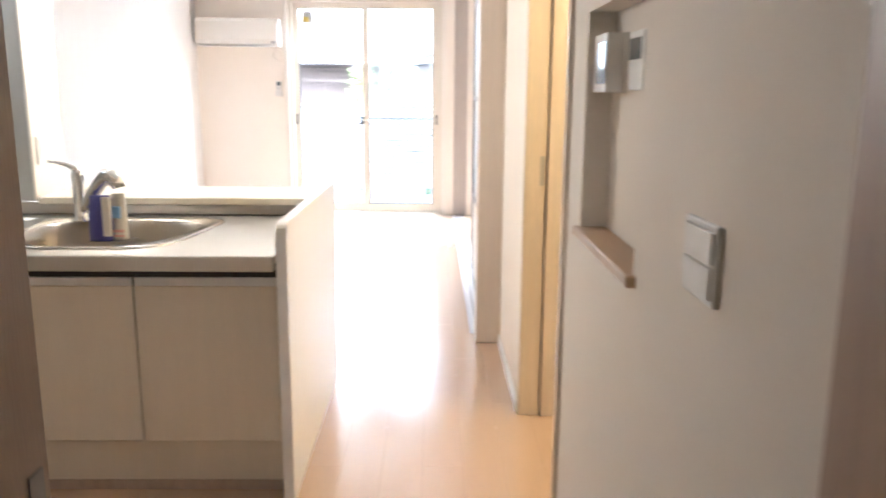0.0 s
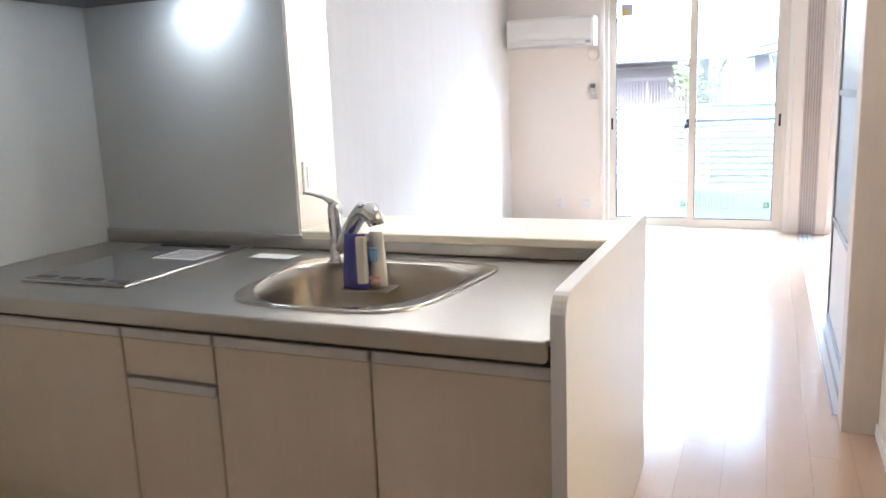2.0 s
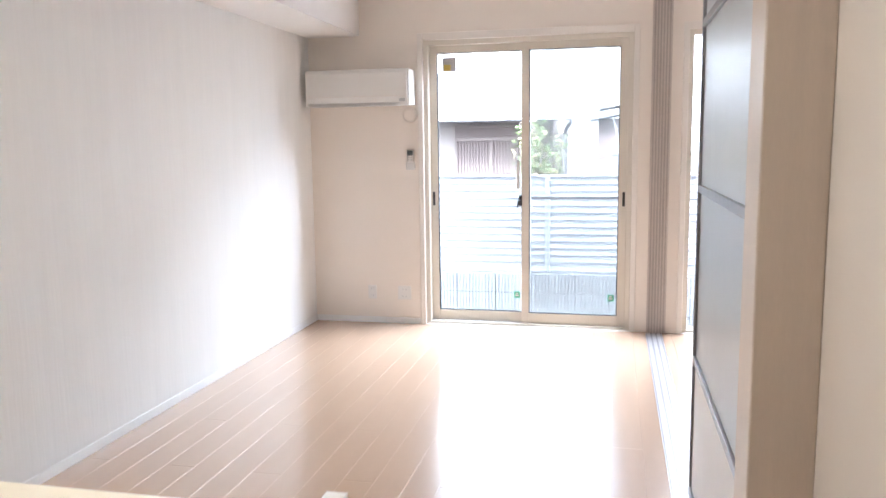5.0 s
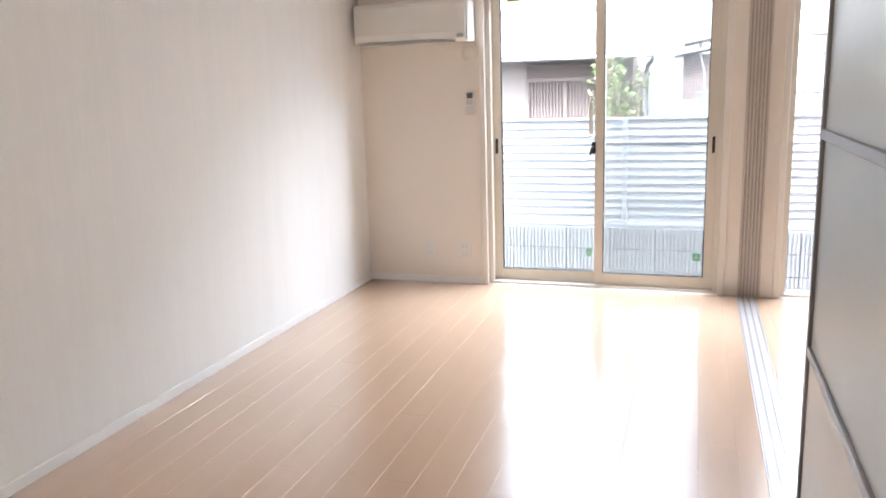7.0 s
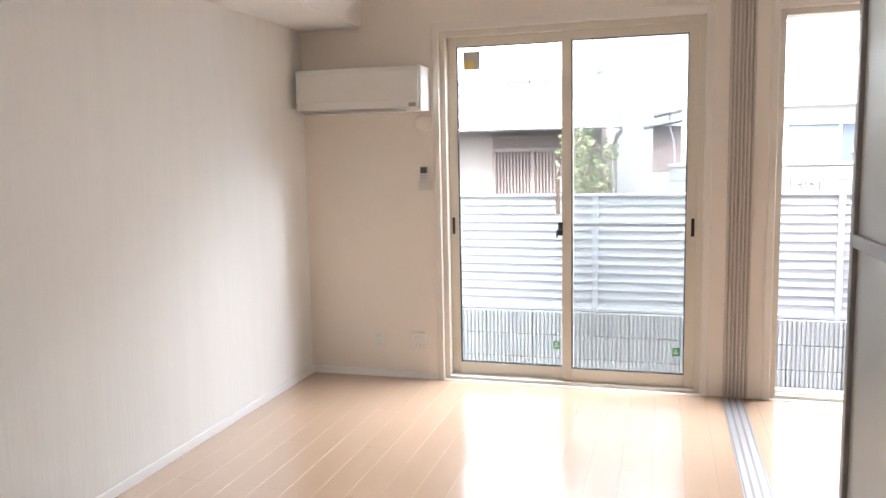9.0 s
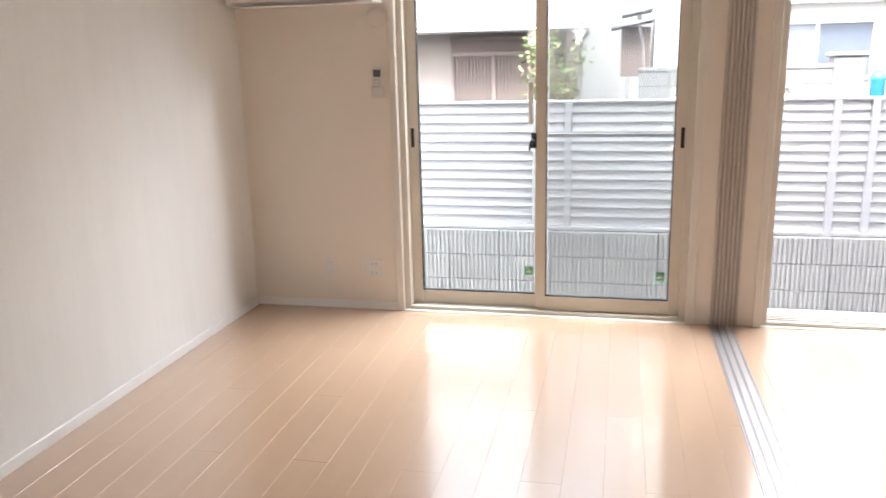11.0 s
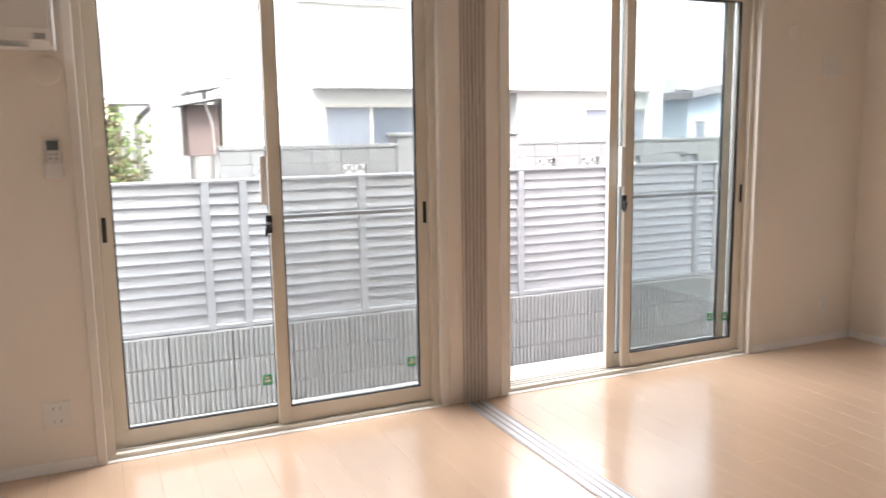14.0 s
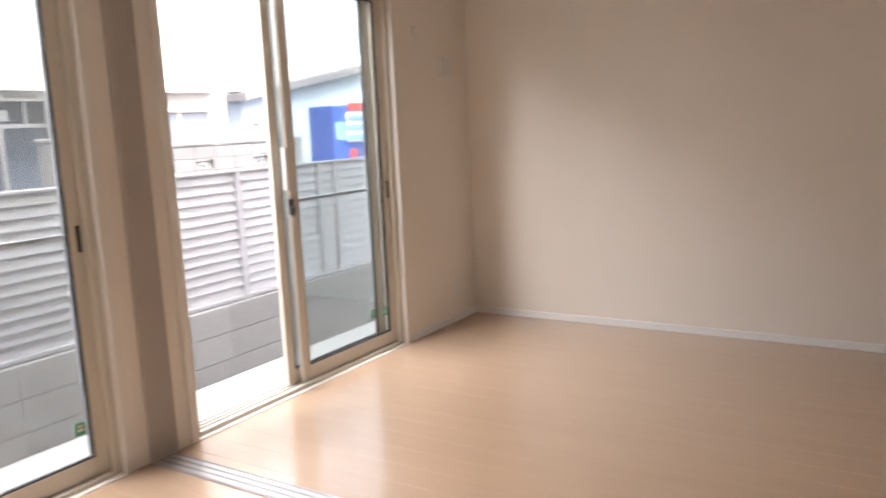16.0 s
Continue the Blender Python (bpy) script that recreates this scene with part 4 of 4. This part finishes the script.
boxes(oh, "storm_shutter_box", [(-1.8, 0.6, 9.75, 9.898, 3.0, 3.1), (0.55, 0.65, 9.75, 9.898, 3.1, 5.0)], STUCCO, 0.01)
bgp = thing("far_house", "pale stucco house further back", "house", at=(1.9, 16, GZ))
boxes(bgp, "wall", [(0.8, 3.6, 15.0, 19, GZ, 6.5)], STUCCO, 0.01)
boxes(bgp, "roof", [(0.6, 3.8, 14.8, 19.2, 6.5, 6.7)], ROOF, 0.02)

# blue house, vending machine, utility pole, bin
bh = thing("blue_house", "pale blue sided house at the corner", "house", at=(16, 13, GZ))
bm = bmesh.new()
f = bm.faces.new([bm.verts.new(p) for p in ((13.3, 10.0, GZ), (20.0, 10.0, GZ), (20.0, 10.0, 3.40), (13.3, 10.0, 2.22))])
ex = bmesh.ops.extrude_face_region(bm, geom=[f])["geom"]
bmesh.ops.translate(bm, verts=[v for v in ex if isinstance(v, bmesh.types.BMVert)], vec=(0, 6.0, 0))
part(bh, "wall", mesh("wall", bm, BLUESIDING))
bm = bmesh.new()
f = bm.faces.new([bm.verts.new(p) for p in ((13.15, 9.7, 2.20), (20.3, 9.7, 3.46), (20.3, 9.7, 3.62), (13.15, 9.7, 2.36))])
ex = bmesh.ops.extrude_face_region(bm, geom=[f])["geom"]
bmesh.ops.translate(bm, verts=[v for v in ex if isinstance(v, bmesh.types.BMVert)], vec=(0, 6.5, 0))
part(bh, "roof", mesh("roof", bm, ROOF), "grey sloping roof edge")
bm = bmesh.new()
for k in range(14):
    x = 13.2 + 0.5 * k
    box(bm, x, x + 0.49, 9.95, 10.35, 2.40 + 0.088 * k, 2.80 + 0.07 * k, 0.02)
part(bh, "parapet", mesh("parapet", bm, STUCCO), "pale panelled parapet above the roof edge")
boxes(bh, "wall_lamp", [(14.5, 14.74, 9.86, 9.998, 1.55, 1.85)], LEDGE, 0.02, "cream wall lamp box")
house_window(bh, 13.47, 13.77, 1.17, 1.70, 9.99, 0)
vm = thing("vending_machine", "blue drinks vending machine with lit shelves", "vending machine", at=(13.8, 8.3, GZ), shift=(0.62, 0, 0))
boxes(vm, "cabinet", [(13.5, 14.7, 8.1, 8.8, GZ + 0.05, 2.0)], VENDBLUE, 0.02)
boxes(vm, "foot", [(13.53, 13.65, 8.15, 8.7, GZ, GZ + 0.05), (14.5, 14.65, 8.15, 8.7, GZ, GZ + 0.05)], BLACK, 0.003)
boxes(vm, "shelf_front", [(13.95, 14.62, 8.075, 8.0995, 1.18, 1.86)], PLASTIC, 0.004, "white shelf front with drink samples")
boxes(vm, "header", [(14.05, 14.65, 8.07, 8.0995, 1.88, 2.06)], RED, 0.004)
bm = bmesh.new()
for r in range(3):
    for k in range(7):
        lathe(bm, 14.0 + 0.092 * k, 8.062, [(0.03, 1.22 + 0.22 * r), (0.032, 1.23 + 0.22 * r), (0.032, 1.34 + 0.22 * r), (0.02, 1.36 + 0.22 * r)], 8)
part(vm, "drink_samples", mesh("drink_samples", bm, LIGHTBLUE))
boxes(vm, "side_print", [(13.58, 13.88, 8.09, 8.0995, 1.25, 1.65)], LIGHTBLUE, 0.004)
boxes(vm, "price_strip", [(13.95, 14.62, 8.06, 8.074, 1.36, 1.42), (13.95, 14.62, 8.06, 8.074, 1.58, 1.64)], PLASTIC, 0.002)
bm = bmesh.new()
lathe(bm, 0, 0, [(0.13, 0), (0.13, 0.012)])
bmesh.ops.transform(bm, matrix=Matrix.Translation((14.15, 8.0995, 0.92)) @ Matrix.Rotation(radians(90), 4, "X"), verts=bm.verts)
part(vm, "round_print", mesh("round_print", bm, RED))


def pole(x, y, label, box_z):
    p = thing("utility_pole", label, "utility pole", at=(x, y, GZ))
    bm = bmesh.new()
    tube(bm, [(x, y, GZ), (x, y, 4), (x, y, 9)], [0.16, 0.14, 0.11], 14)
    part(p, "shaft", mesh("shaft", bm, CONCRETE, True))
    boxes(p, "meter_box", [(x - 0.2, x + 0.2, y - 0.32, y - 0.15, box_z, box_z + 0.45)], RAILALU, 0.02)
    bm = bmesh.new()
    for dz in (0, 0.35):
        tube(bm, [(x + 30 * k / 8 - 15, y, 8.3 + dz - 0.6 * (1 - ((k - 4) / 4) ** 2)) for k in range(9)], 0.012, 5)
    part(p, "cable", mesh("cable", bm, BLACK))


pole(15.0, 7.6, "grey concrete utility pole by the vending machine", 2.1)
bn = thing("blue_bin", "bright blue plastic bin by the gate", "bin", at=(5.75, 7.0, GZ))
bm = bmesh.new()
lathe(bm, 5.62, 7.0, [(0.09, GZ), (0.10, 1.15), (0.11, 1.16), (0.11, 1.2), (0.06, 1.27), (0.03, 1.29)], 18)
part(bn, "tub", mesh("tub", bm, BINBLUE, True))


def shrub(x, y, z0, height, spread, count):
    t = thing("garden_shrub", "loose green and reddish garden shrub by the old house", "shrub", at=(x, y, z0))
    rnd = random.Random(7)
    bm, leaves, young = bmesh.new(), bmesh.new(), bmesh.new()
    tips = []
    for k in range(16):
        a, lean = rnd.uniform(0, 6.28), rnd.uniform(0.1, 1.0) * spread
        h = height * rnd.uniform(0.55, 1.0)
        pts = [(x + lean * f ** 1.5 * math.cos(a) + rnd.uniform(-0.02, 0.02), y + lean * f ** 1.5 * math.sin(a), z0 + h * f) for f in (0, 0.25, 0.5, 0.75, 1)]
        tube(bm, pts, [0.025, 0.02, 0.014, 0.009, 0.004], 6)
        tips += [Vector(p) for p in pts[2:]]
    for k in range(count):
        c = rnd.choice(tips) + Vector((rnd.gauss(0, 0.11), rnd.gauss(0, 0.11), rnd.gauss(0, 0.12)))
        s = rnd.uniform(0.02, 0.045)
        m = Matrix.Translation(c) @ Euler((rnd.uniform(0, 6), rnd.uniform(0, 6), rnd.uniform(0, 6))).to_matrix().to_4x4()
        target = young if rnd.random() < 0.3 else leaves
        vs = [target.verts.new(m @ Vector(p)) for p in ((0, -s * 1.5, 0), (s * 0.6, 0, s * 0.2), (0, s * 1.5, 0), (-s * 0.6, 0, s * 0.2))]
        target.faces.new((vs[0], vs[1], vs[3]))
        target.faces.new((vs[1], vs[2], vs[3]))
    part(t, "stems", mesh("stems", bm, BARK))
    part(t, "leaves", mesh("leaves", leaves, LEAF))
    part(t, "young_leaves", mesh("young_leaves", young, LEAFRED), "reddish young leaves")


shrub(1.38, 6.9, GZ, 2.2, 0.42, 1700)

# ---- floor planks ----
PW, PL = 0.1515, 1.818
planks = []
for edge in (0.0010, 0.0004):   # wider bevels shape the joint glints; bedroom bevels kept fine so none show
    bm = bmesh.new()
    box(bm, 0.0, PW, 0.0, PL, -0.0118, 0.0, edge)
    planks.append(mesh("plank", bm, FLOORWOOD))
for i in range(40):
    for j in range(7):
        x, y = PW * i, -10.4 + PL * j - PL * (0.0, 0.33, 0.66)[i % 3]
        if y > -0.02 or x > EAST - 0.02:
            continue
        if x > 3.1 and y + PL < -4.8:
            continue
        end = min(y + PL, 0.02)
        y = max(y, -10.38)
        if end - y < 0.05:
            continue
        cut_x, cut_y = min(1, (EAST - x) / PW), (end - y) / PL
        o = new("plank", planks[x > 2.9])
        o.parent = floor_base
        o.location, o.scale = (x, y, 0), (cut_x, cut_y, 1)
